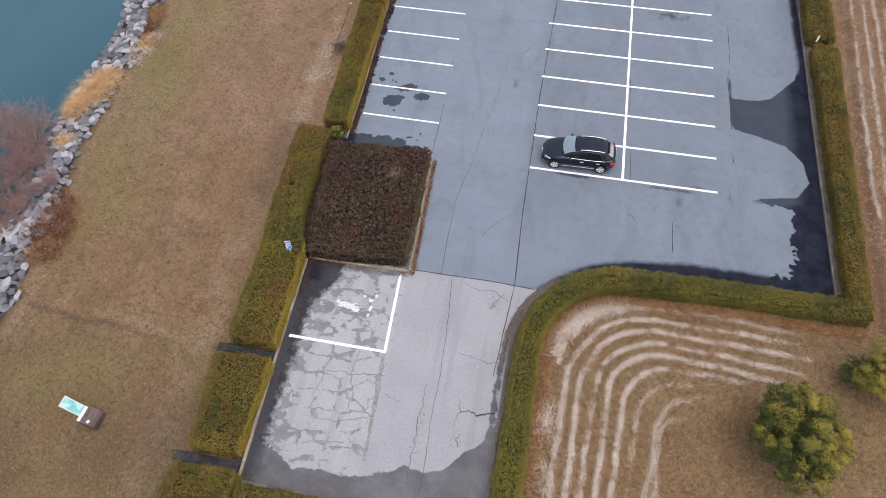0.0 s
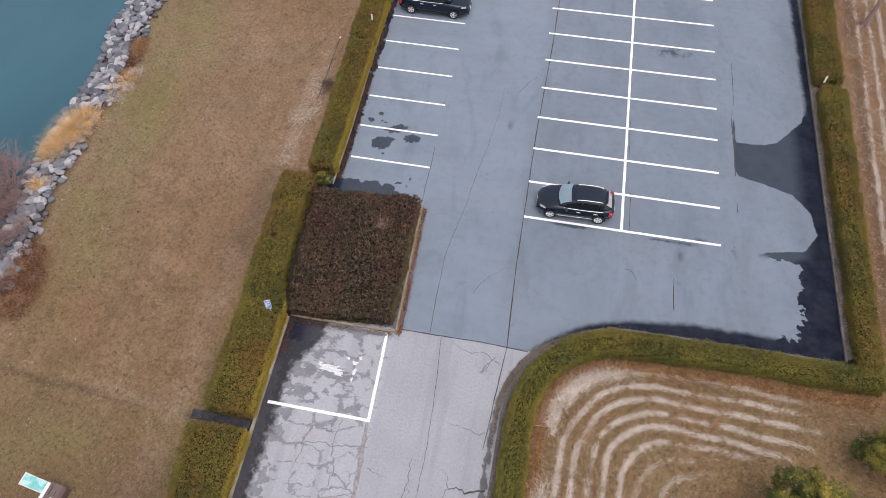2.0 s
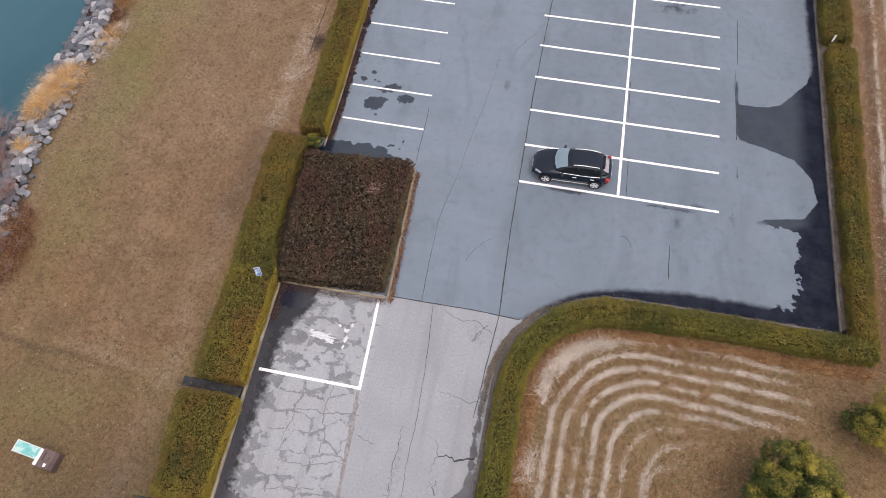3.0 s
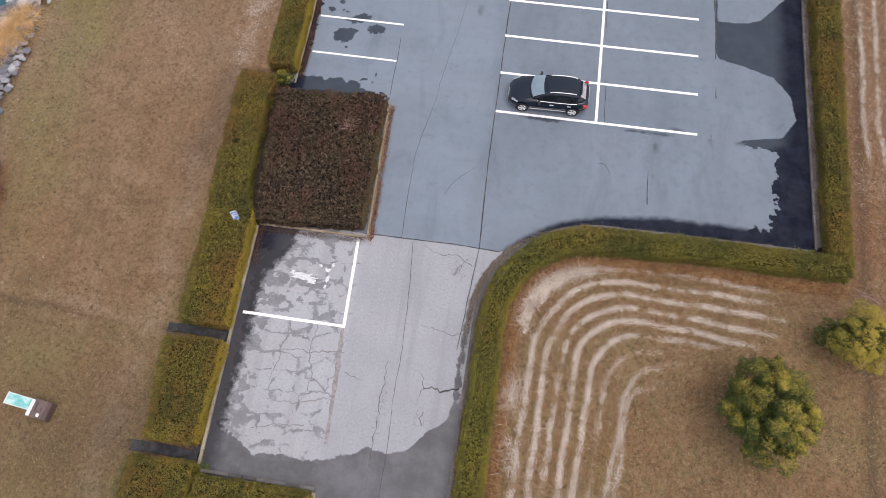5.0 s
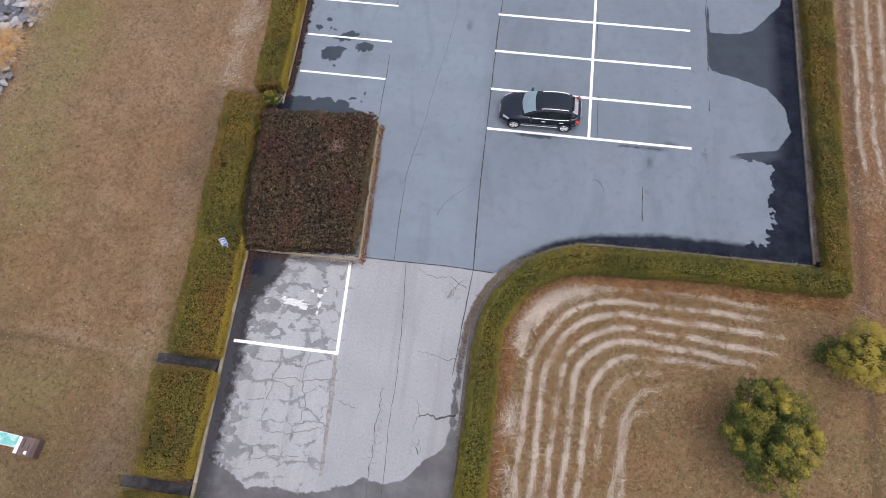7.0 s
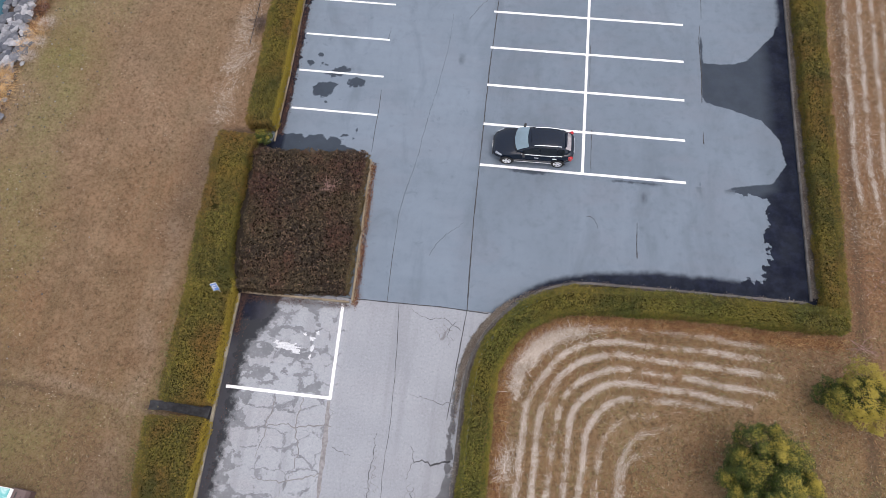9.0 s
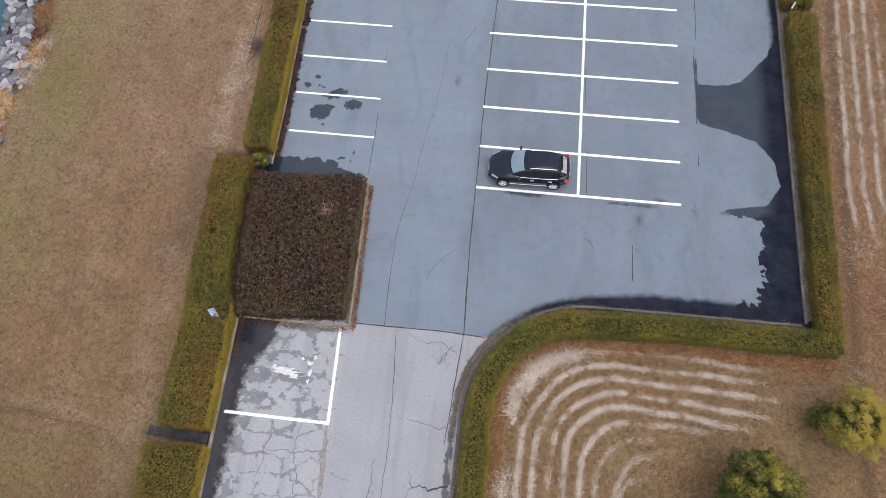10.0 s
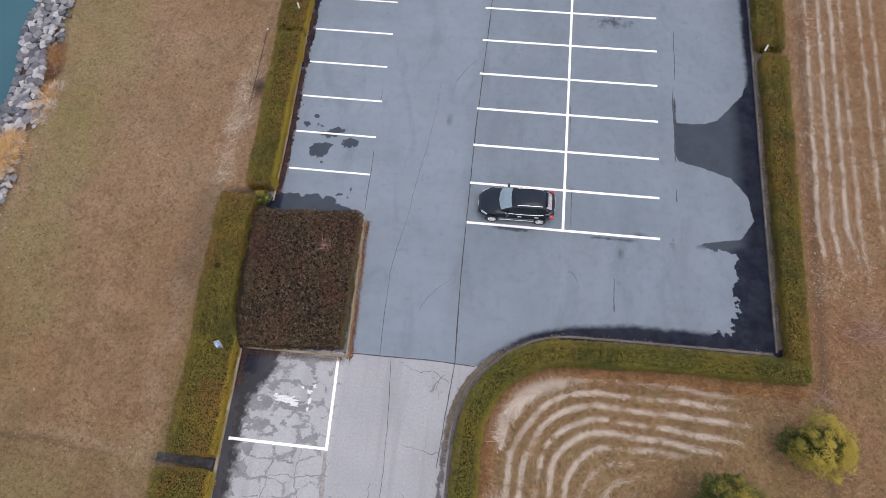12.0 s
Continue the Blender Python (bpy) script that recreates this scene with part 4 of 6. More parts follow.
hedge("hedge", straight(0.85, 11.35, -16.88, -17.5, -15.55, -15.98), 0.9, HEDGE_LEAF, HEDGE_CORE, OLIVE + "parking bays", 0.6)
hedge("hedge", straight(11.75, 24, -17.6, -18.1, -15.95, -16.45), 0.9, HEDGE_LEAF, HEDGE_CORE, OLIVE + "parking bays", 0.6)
# painted light on this east face stops where the shrub bed shades it
hedge("hedge", [(-17.12, 0.05, 0.9), (-17.2, -1.0, 0.82), (-17.03, -4.2, 0.8), (-16.72, -7.0, 0.86), (-16.42, -7.9, 1.05), (-16.3, -10.5, 1.04), (-16.17, -13.1, 1.06)], 1.0, HEDGE_LEAF, HEDGE_CORE, OLIVE + "lawn and shrub bed", 0.6, lit_until=-7.6, holes=((-17.15, -4.1, 0.22),))
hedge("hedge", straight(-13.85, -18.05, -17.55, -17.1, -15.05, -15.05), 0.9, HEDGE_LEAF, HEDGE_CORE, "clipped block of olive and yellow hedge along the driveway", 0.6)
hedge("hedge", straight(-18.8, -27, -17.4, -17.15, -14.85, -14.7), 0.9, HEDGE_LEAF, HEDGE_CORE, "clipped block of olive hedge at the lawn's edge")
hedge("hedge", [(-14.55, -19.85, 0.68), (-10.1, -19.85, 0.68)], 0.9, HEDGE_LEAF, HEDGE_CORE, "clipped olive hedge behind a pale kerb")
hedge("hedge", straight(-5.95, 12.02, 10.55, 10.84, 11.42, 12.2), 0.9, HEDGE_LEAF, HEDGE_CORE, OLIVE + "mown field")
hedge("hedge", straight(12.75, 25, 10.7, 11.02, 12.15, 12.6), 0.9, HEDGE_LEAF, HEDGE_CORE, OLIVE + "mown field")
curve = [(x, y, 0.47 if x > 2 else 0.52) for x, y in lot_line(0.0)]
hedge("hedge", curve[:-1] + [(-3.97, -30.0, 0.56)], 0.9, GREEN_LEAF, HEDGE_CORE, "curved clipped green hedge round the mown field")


def shrub_bed():
    """The low square bed of dark brown-red shrubs."""
    # east tints the bed's lit eastern side yellowish
    return hedge("shrub_bed", [(-13.28, -0.5, 2.76), (-13.03, -4.0, 2.63), (-12.78, -7.68, 2.50)], 0.8, DARK_LEAF, DARK_CORE, "square clipped bed of dark brown and maroon shrubs", east=0.4, gold=1.3, density=520, size=0.14, shag=0.1, group="")


shrub_bed()


def dead_shoots(x, y, z):
    """A few bleached shoots that stick out of the shrub bed."""
    n = 90
    at = np.stack([rng.normal(0, 0.16, n), rng.normal(0, 0.2, n), np.full(n, -0.1)], 1)
    v, f = blades(at, rng.uniform(0, 6.28, n), rng.uniform(0.2, 0.5, n), rng.uniform(0.012, 0.02, n), rng.uniform(0.5, 1.4, n))
    ob = thing("dead_shoots", "bleached pinkish shoots sticking out of the shrub bed", "shoots", (x, y, z))
    tagged(part("grass_clump", mesh_np("grass_clump", v, f, TWIG), TWIG, ob), kind="stuff")


dead_shoots(-12.05, -2.45, 0.78)
# near-black sheet standing in for the shade between hedge and bed
GAP_SHADE = plain("gap_shade", (0.035, 0.026, 0.018), 0.95, var=0.5, scale=8, bump=0.8)
shade_strip = new("bed_gap_shade", mesh_np("bed_gap_shade", *ribbon([(-16.35, 0.1), (-16.1, -2.0), (-15.85, -5.0), (-15.45, -7.8)], 1.0, 0.13, 0.0, 0.1), GAP_SHADE))
tagged(shade_strip, "dark strip painted for the shade between hedge and shrub bed", "soil", kind="structure")


# ---- kerbs ----
def kerb_stone_mesh(length, width, height, mat):
    bm = bmesh.new()
    box(bm, (length, width, height), (0, 0, height / 2), bevel=0.012)
    me = bpy.data.meshes.new("kerb_stone")
    bm.to_mesh(me)
    bm.free()
    me.materials.append(mat)
    return me


def kerb(pts, width, height, mat, label, step=0.6):
    P, _ = resample(pts, step)
    top = thing("kerb", label, "kerb", (P[0, 0], P[0, 1], 0), 0, "kerbs", "structure")
    me = kerb_stone_mesh(step - 0.012, width, height, mat)
    for a, b in zip(P[:-1], P[1:]):
        c = (a + b) / 2 - P[0]
        ob = part("kerb_stone", me, mat, top)
        ob.matrix_basis = pose(c[0], c[1], random.uniform(-0.012, 0.008), random.uniform(-0.6, 0.6), 0, math.degrees(math.atan2(b[1] - a[1], b[0] - a[0])) + random.uniform(-0.5, 0.5))
        ob.scale = (float(np.linalg.norm(b - a)) / step, 1, 1)
    return top


kerb([(-15.3, -7.95), (-15.12, -13.0), (-14.98, -16.2), (-14.85, -18.75)], 0.13, 0.12, PALE_KERB, "pale concrete kerb along the driveway's edge")
kerb([(-14.75, -18.95), (-10.0, -18.97)], 0.13, 0.14, KERB, "pale concrete kerb in front of a short hedge")
kerb([(-9.98, -19.1), (-9.98, -21.0)], 0.15, 0.14, PALE_KERB, "pale concrete kerb at a hedge's end")
kerb([(-15.2, -7.86), (-10.2, -7.82)], 0.08, 0.12, TAN_KERB, "pale concrete kerb along the shrub bed")
kerb([(-10.08, -7.75), (-10.44, -0.3)], 0.09, 0.12, TAN_KERB, "leaf-strewn concrete kerb along the shrub bed")
kerb([(-15.6, -0.35), (-10.55, -0.35)], 0.12, 0.1, KERB, "grey concrete kerb behind the shrub bed")
kerb([(-15.52, 0.3), (-15.6, 4), (-15.97, 11.4), (-16.2, 18), (-16.5, 30)], 0.08, 0.08, TAN_KERB, "pale concrete kerb beside the parking bays")
kerb([(10.26, -5.55), (10.38, 3), (10.64, 16), (10.84, 30)], 0.1, 0.12, KERB, "weathered grey concrete kerb along the car park")


def bend_line():
    """The kerb's line round the curved hedge, a little farther off along the straight."""
    pts = [(10.1, -5.66), (6.0, -5.68), (3.5, -5.70)]
    for a in range(94, 181, 6):
        r = ARC_R + float(np.interp(a, (94, 130), (0.98, 0.78)))
        pts.append((ARC_X + r * math.cos(radians(a)), ARC_Y + r * math.sin(radians(a))))
    return pts + [(-4.66, -13.0), (-4.69, -30.0)]


kerb(bend_line(), 0.12, 0.11, KERB, "weathered grey concrete kerb round the curved hedge")


def verge(pts, width, label):
    """A strip of packed grit between kerb and hedge."""
    v, f = ribbon(pts, width, 0.095, 0.0, 0.1)
    return tagged(new("verge", mesh_np("verge", v, f, VERGE)), label, "verge", kind="structure")


verge([(10.5, -5.4), (10.62, 3), (10.88, 16), (11.08, 30)], 0.4, "strip of packed grey grit between kerb and hedge")
verge([(10.2, -5.9)] + lot_line(0.64)[1:-1] + [(-4.55, -28.0)], 0.3, "strip of packed grey grit round the curved hedge")


WET_CONCRETE = plain("wet_concrete", (0.034, 0.035, 0.040), 0.85, var=0.5, scale=3, bump=0.3)


def channel(pts, width, label):
    """A shallow concrete channel through a gap in the hedge: a bed between two low lips."""
    ob = thing("drain_channel", label, "channel", (pts[0][0], pts[0][1], 0), 0, "drain channels", "structure")
    for name, off, w, top in (("channel_bed", 0.0, width, 0.115), ("channel_lip", width / 2, 0.07, 0.15), ("channel_lip", -width / 2, 0.07, 0.15)):
        P, _ = resample(pts, 0.3)
        _, n = normals_of(P)
        P = P + n * off - np.array(pts[0])
        bm = bmesh.new()
        rings = [[bm.verts.new((x + nx * a, y + ny * a, z)) for a, z in ((-w / 2, 0.0), (-w / 2, top), (w / 2, top), (w / 2, 0.0))] for (x, y), (nx, ny) in zip(P, n)]
        for a, b in zip(rings[:-1], rings[1:]):
            for k in range(4):
                bm.faces.new((a[k], a[(k + 1) % 4], b[(k + 1) % 4], b[k]))
        bm.faces.new(rings[0]), bm.faces.new(rings[-1][::-1])
        part(name, bm, WET_CONCRETE, ob)


channel([(-17.9, -13.36), (-17.2, -13.3), (-15.25, -13.42)], 0.32, "dark damp concrete channel through a gap in the hedge")
channel([(-17.85, -18.42), (-16.5, -18.4), (-15.0, -18.5)], 0.36, "grey damp concrete channel through a gap in the hedge")


# ---- dry grass, straw and fallen leaves ----
def stuff(name, v, f, mat, label, category):
    return tagged(new(name, mesh_np(name, v, f, mat)), label, category, kind="stuff")


def ground_at(x, y):
    return ground_height(x, y)


def scatter(count, x0, x1, y0, y1, keep):
    x, y = rng.uniform(x0, x1, count), rng.uniform(y0, y1, count)
    ok = keep(x, y) > rng.uniform(0, 1, count)
    x, y = x[ok], y[ok]
    return np.stack([x, y, ground_at(x, y)], 1)


def tufted(x, y):
    return np.clip(0.55 + 0.6 * wobble(x, y, 0.8, 2), 0.12, 1)


def on_lawn(x, y):
    return (x > shore(y) - 0.1) * tufted(x, y) * (1 - 0.75 * green_of(x, y)) * (polygon_distance(x, y, LOT) > 1.6)


def on_field(x, y):
    return tufted(x, y) * (polygon_distance(x, y, LOT) > 0.75)


def short_grass(name, at, mat, label, lo=0.06, hi=0.16, wide=0.018):
    n = len(at)
    v, f = blades(at, rng.uniform(0, 6.283, n), rng.uniform(lo, hi, n), rng.uniform(0.6, 1.3, n) * wide, rng.uniform(0.05, 0.7, n))
    return stuff(name, v, f, mat, label, "grass")


short_grass("lawn_grass", scatter(150000, -33, -17.2, -24, 16, on_lawn), LAWN_BLADE, "short dry brown lawn grass")
short_grass("green_grass", scatter(90000, -33, -17.2, -22, 16, lambda x, y: (x > shore(y) - 0.1) * (polygon_distance(x, y, LOT) > 1.6) * green_of(x, y) * 0.9), GREEN_GRASS, "patches of greener short lawn grass")
short_grass("field_grass", scatter(130000, -3.5, 20, -22, 22, lambda x, y: on_field(x, y) * ((x > 11.5) | (y < -7))), DRY_GRASS, "dry brown stubble of the mown field", 0.06, 0.18, 0.018)
short_grass("field_rust_grass", scatter(90000, -3.5, 20, -22, 22, lambda x, y: on_field(x, y) * ((x > 11.5) | (y < -7)) * np.clip(0.5 + 0.6 * wobble(x, y, 1.3, 21), 0, 1)), RUST_GRASS, "rusty brown stubble of the mown field", 0.06, 0.18, 0.016)
short_grass("field_green_grass", scatter(50000, -3.5, 17, -22, -6, lambda x, y: on_field(x, y) * 0.45), GREEN_GRASS, "greenish regrowth between the cut rows", 0.08, 0.2, 0.018)


short_grass("dusty_grass", scatter(14000, -20.2, -17.6, 1.0, 9.6, lambda x, y: np.clip(1.1 - np.abs(x + 18.6 + 0.5 * wobble(x, y, 1.1, 3)) / 0.75, 0, 1) * tufted(x, y)), STRAW, "bleached grey dead grass beside the hedge", 0.06, 0.16, 0.012)


short_grass("pale_field_grass", scatter(16000, 12.4, 17, -3, 24, lambda x, y: on_field(x, y) * np.clip(1.1 - np.abs(x - 13.6 - 0.02 * y) / 2.2, 0, 1)), STRAW, "bleached dead grass beside the field hedge", 0.06, 0.18, 0.012)


def weeds(x, y, rx, ry, n):
    at = np.stack([rng.normal(x, rx, n), rng.normal(y, ry, n), np.full(n, 0.06)], 1)
    return short_grass("weeds", at, WEED, "fresh green weeds at the hedge's foot", 0.1, 0.26, 0.02)


weeds(-14.7, -18.95, 0.18, 0.16, 260)
weeds(-17.65, -19.6, 0.14, 0.6, 700)
weeds(-17.85, -16.0, 0.1, 1.3, 110)
weeds(-17.8, -10.0, 0.1, 2.0, 120)


def windrows(name, rows, per_metre, label, spread, fade_from):
    V, F, n = [], [], 0
    for k, row in enumerate(rows):
        P, u = resample(row, 0.2)
        t, nn = normals_of(P)
        c = int(u[-1] * per_metre)
        s = rng.uniform(0, u[-1], c)
        x, y = np.interp(s, u, P[:, 0]), np.interp(s, u, P[:, 1])
        h = np.arctan2(np.interp(s, u, t[:, 1]), np.interp(s, u, t[:, 0]))
        thick = np.clip(0.55 + 0.55 * wobble(s + 17 * k, s * 0.4 - 9 * k, 0.42) + 0.45 * wobble(s - 23 * k, s * 0.3 + 5 * k, 1.5, 3) + 0.35 * wobble(x, y, 0.17, 5), 0.03, 1) * np.clip((u[-1] - s) / 1.6 + rng.uniform(-0.2, 0.2, c), 0, 1) * (1.0 if k < fade_from else 0.45)
        off = rng.normal(0, spread, c) + 0.06 * wobble(x, y, 0.6, k + 5)
        ok = rng.uniform(0, 1, c) < thick
        x, y, h = (x - np.sin(h) * off)[ok], (y + np.cos(h) * off)[ok], h[ok]
        inside = polygon_distance(x, y, LOT) > 0.35
        x, y, h = x[inside], y[inside], h[inside]
        z = ground_at(x, y) + rng.uniform(0.0, 0.05, len(x)) + 0.01
        v, f = blades(np.stack([x, y, z], 1), h + rng.normal(0, 0.65, len(x)), rng.uniform(0.06, 0.18, len(x)), rng.uniform(0.005, 0.011, len(x)), rng.uniform(0, 0.25, len(x)))
        V.append(v), F.append(f + n)
        n += len(v)
    return stuff(name, np.concatenate(V), np.concatenate(F), STRAW, label, "straw")


windrows("straw_rows", [r[1:] if r[0][1] < -30 else r for r in ROWS_CORNER], 660, "pale rows of cut straw curving round the field's corner", 0.074, 6)
windrows("straw_rows", ROWS_FIELD, 600, "pale straight rows of cut straw in the field", 0.065, 3)


def straw_heap():
    """The thick band of long pale straw along the bend."""
    a = np.concatenate([rng.normal(130, 18, 1100), rng.uniform(95, 178, 800)])
    r = 3.08 + rng.normal(0, 0.15, len(a))
    x, y = ARC_X + r * np.cos(np.radians(a)), ARC_Y + r * np.sin(np.radians(a))
    extra = []
    for cx, cy in ((-2.55, -13.9), (-2.45, -16.6), (-2.7, -14.4)):
        extra.append(np.stack([rng.normal(cx, 0.18, 130), rng.normal(cy, 0.45, 130)], 1))
    xy = np.concatenate([np.stack([x, y], 1)] + extra)
    n = len(xy)
    at = np.concatenate([xy, (ground_at(xy[:, 0], xy[:, 1]) + rng.uniform(0.01, 0.1, n))[:, None]], 1)
    v, f = blades(at, rng.normal(2.4, 1.3, n), rng.uniform(0.2, 0.55, n), rng.uniform(0.007, 0.016, n), rng.uniform(0, 0.4, n), 0.6)
    return stuff("straw_heap", v, f, STRAW, "thick heap of long bleached straw in the bend", "straw")


straw_heap()


def rust_strip():
    P, u = resample(lot_line(-0.92)[:-1] + [(-3.05, -24.0)], 0.2)
    c = 9000
    s = rng.uniform(0, u[-1], c)
    x, y = np.interp(s, u, P[:, 0]) + rng.normal(0, 0.16, c), np.interp(s, u, P[:, 1]) + rng.normal(0, 0.16, c)
    at = np.stack([x, y, ground_at(x, y)], 1)
    v, f = blades(at, rng.uniform(0, 6.28, c), rng.uniform(0.12, 0.32, c), rng.uniform(0.008, 0.018, c), rng.uniform(0.1, 0.9, c))
    return stuff("rust_grass", v, f, RUST_GRASS, "rusty dead grass along the hedge's inner foot", "grass")


rust_strip()


def litter(name, pts, spread, count, label, size=0.042, mat=MAROON_LEAF):
    P, u = resample(pts, 0.2)
    s = rng.uniform(0, u[-1], count)
    dens = np.clip(0.5 + 0.7 * wobble(s, s * 0.3, 0.6, 2), 0.05, 1)
    s = s[rng.uniform(0, 1, count) < dens]
    x, y = np.interp(s, u, P[:, 0]) + rng.normal(0, spread, len(s)), np.interp(s, u, P[:, 1]) + rng.normal(0, spread, len(s))
    at = np.stack([x, y, rng.uniform(0.012, 0.05, len(s))], 1)
    v, f = leaves(at, np.tile([0, 0, 1.0], (len(s), 1)), size, size * 0.6, 0.35)
    return stuff(name, v, f, mat, label, "fallen leaves")


litter("fallen_leaves", [(-9.93, -7.9), (-10.27, -0.5)], 0.085, 4800, "rust-red fallen leaves along the shrub bed's kerb", 0.055, RUST_LEAF)
litter("fallen_leaves", [(-10.0, -7.9), (-10.35, -0.5)], 0.05, 1500, "pale withered leaves along the shrub bed's kerb", 0.06, PALE_LEAF)
litter("fallen_leaves", [(-15.1, -8.1), (-12.2, -8.0), (-10.2, -7.95)], 0.11, 2600, "rust-red fallen leaves in the bay's corner")
litter("fallen_leaves", [(-15.1, -7.9), (-15.0, -9.8)], 0.08, 1500, "rust-red fallen leaves in the bay's corner")
litter("fallen_leaves", [(-15.32, 0.8), (-15.42, 4), (-15.8, 12), (-16.0, 18)], 0.11, 13000, "dark reddish brown leaves blown against the kerb", 0.05, MAROON_LEAF)


def lawn_specks():
    cx, cy = rng.uniform(-31, -18, 120), rng.uniform(-16, 15, 120)
    x = np.concatenate([np.repeat(cx, 9) + rng.normal(0, 0.22, 1080), rng.uniform(-31, -17.5, 260)])
    y = np.concatenate([np.repeat(cy, 9) + rng.normal(0, 0.22, 1080), rng.uniform(-22, 15, 260)])
    ok = x > shore(y)
    x, y = x[ok], y[ok]
    v, f = leaves(np.stack([x, y, ground_at(x, y) + 0.03], 1), np.tile([0, 0, 1.0], (len(x), 1)), 0.08, 0.045, 0.4)
    stuff("pale_leaves", v, f, PALE_LEAF, "pale dry leaves strewn over the lawn", "fallen leaves")


lawn_specks()


def lawn_clods():
    """Small dark tufts and worm casts dotted over the lawn."""
    n = 750
    x, y = rng.uniform(-31, -17.6, n), rng.uniform(-22, 15, n)
    ok = (x > shore(y) + 0.3) & (0.9 * wobble(x, y, 1.5, 19) > rng.uniform(-0.3, 1.0, n))
    x, y = np.repeat(x[ok], 5), np.repeat(y[ok], 5)
    at = np.stack([x + rng.normal(0, 0.035, len(x)), y + rng.normal(0, 0.035, len(x)), ground_at(x, y) + 0.02], 1)
    v, f = leaves(at, np.tile([0, 0, 1.0], (len(x), 1)), 0.075, 0.05, 0.6)
    stuff("lawn_clods", v, f, CLOD, "small dark tufts and casts dotted over the lawn", "tufts")


lawn_clods()
litter("fallen_leaves", lot_line(1.0)[4:-1], 0.05, 500, "brown leaf crumbs against the kerb", 0.045, MAROON_LEAF)


def kerb_dirt():
    """Washed-up grit and dead grass lying in the bend's gutter."""
    P, u = resample([p for p in lot_line(1.0)[6:-1]], 0.1)
    n = 11000
    s = rng.normal(3.6, 1.2, n)
    s = s[(s > 0) & (s < 9)]
    x, y = np.interp(s, u, P[:, 0]) + rng.normal(0, 0.07, len(s)), np.interp(s, u, P[:, 1]) + rng.normal(0, 0.07, len(s))
    v, f = leaves(np.stack([x, y, rng.uniform(0.005, 0.03, len(s))], 1), np.tile([0, 0, 1.0], (len(s), 1)), 0.05, 0.035, 0.5)
    stuff("gutter_dirt", v, f, GRIT, "brown grit and dead grass washed into the gutter", "dirt")
    for pts, n in ((lot_line(0.74)[9:-1] + [(-4.66, -20.0)], 4000), (bend_line()[:9], 2500), ([(10.38, -5.6), (10.5, 3), (10.76, 16), (10.92, 26)], 7000)):
        P, u = resample(pts, 0.1)
        s = rng.uniform(0, u[-1], n)
        s = s[np.clip(0.45 + 0.8 * wobble(s, s * 0.4, 0.35, 5), 0.08, 1) > rng.uniform(0, 1, n)]
        m = len(s)
        x, y = np.interp(s, u, P[:, 0]) + rng.normal(0, 0.075, m), np.interp(s, u, P[:, 1]) + rng.normal(0, 0.075, m)
        v, f = blades(np.stack([x, y, np.full(m, 0.115)], 1), rng.uniform(0, 6.28, m), rng.uniform(0.03, 0.10, m), rng.uniform(0.008, 0.016, m), rng.uniform(0, 0.4, m))
        stuff("kerb_grass", v, f, GRIT, "dead grey grass and grit along the kerb", "grass")


kerb_dirt()
litter("fallen_leaves", [(-14.7, -9), (-14.6, -18.5)], 0.09, 500, "brown leaf crumbs along the driveway's edge")


# ---- lake shore ----
def rock_mesh(seed):
    """An angular boulder with a flattish top and worn edges."""
    r = random.Random(seed)
    bm = bmesh.new()
    for k in range(20):
        d = Vector((r.gauss(0, 1), r.gauss(0, 1), r.gauss(0, 0.8))).normalized()
        bm.verts.new(Vector((d.x * 0.54, d.y * 0.43, max(-0.3, min(0.24, d.z * 0.36)))) * r.uniform(0.9, 1.08))
    bmesh.ops.convex_hull(bm, input=bm.verts[:])
    bmesh.ops.delete(bm, geom=[v for v in bm.verts if not v.link_faces], context="VERTS")
    bmesh.ops.recalc_face_normals(bm, faces=bm.faces)
    me = bpy.data.meshes.new("rock")
    bm.to_mesh(me)
    bm.free()
    me.materials.append(ROCK)
    return me


ROCKS = [rock_mesh(s) for s in range(18)]
riprap = thing("riprap", "bank of grey and pale angular boulders along the water", "rock bank", (-31, 2, -0.4), 0, "", "structure")


def riprap_stones():
    """Boulders laid close to one another: single stones along the nearer bank, the rest joined."""
    r = random.Random(4)
    V, F, n, single = [], [], 0, 0
    for row in range(72):
        for col in range(8):
            y = -13.4 + 0.41 * row + r.uniform(-0.13, 0.13) + 0.2 * (col % 2)
            across = 0.12 + 0.41 * col + r.uniform(-0.13, 0.13)
            size = r.uniform(0.36, 0.62) * (1.15 if across > 0.8 else 0.85)
            x = float(shore(np.array(y))) + 0.1 - across
            if across < 0.45 and r.random() < 0.45 or 6.0 < y < 9.6 and across < 1.0 or r.random() < 0.04:
                continue
            z = float(ground_height(np.array([x]), np.array([y]))[0]) + 0.06 + 0.1 * size
            m = Matrix.Translation((x + 31, y - 2, z + 0.4)) @ Euler((r.uniform(-0.3, 0.3), r.uniform(-0.3, 0.3) - 0.12, r.uniform(0, 6.28))).to_matrix().to_4x4()
            m = m @ Matrix.Diagonal((size * 1.12, size * r.uniform(0.95, 1.2), size * 0.85, 1))
            me = r.choice(ROCKS)
            if -6.5 < y < 9.5 and single < 298:
                single += 1
                part("rock", me, ROCK, riprap).matrix_basis = m
                continue
            for p in me.polygons:
                F.append([n + i for i in p.vertices])
            V += [(m @ v.co)[:] for v in me.vertices]
            n += len(me.vertices)
    rest = part("rock_field", mesh_np("rock_field", V, [f for f in F if len(f) == 3], LOOSE_ROCK), LOOSE_ROCK, riprap)
    tagged(rest, kind="stuff")


riprap_stones()


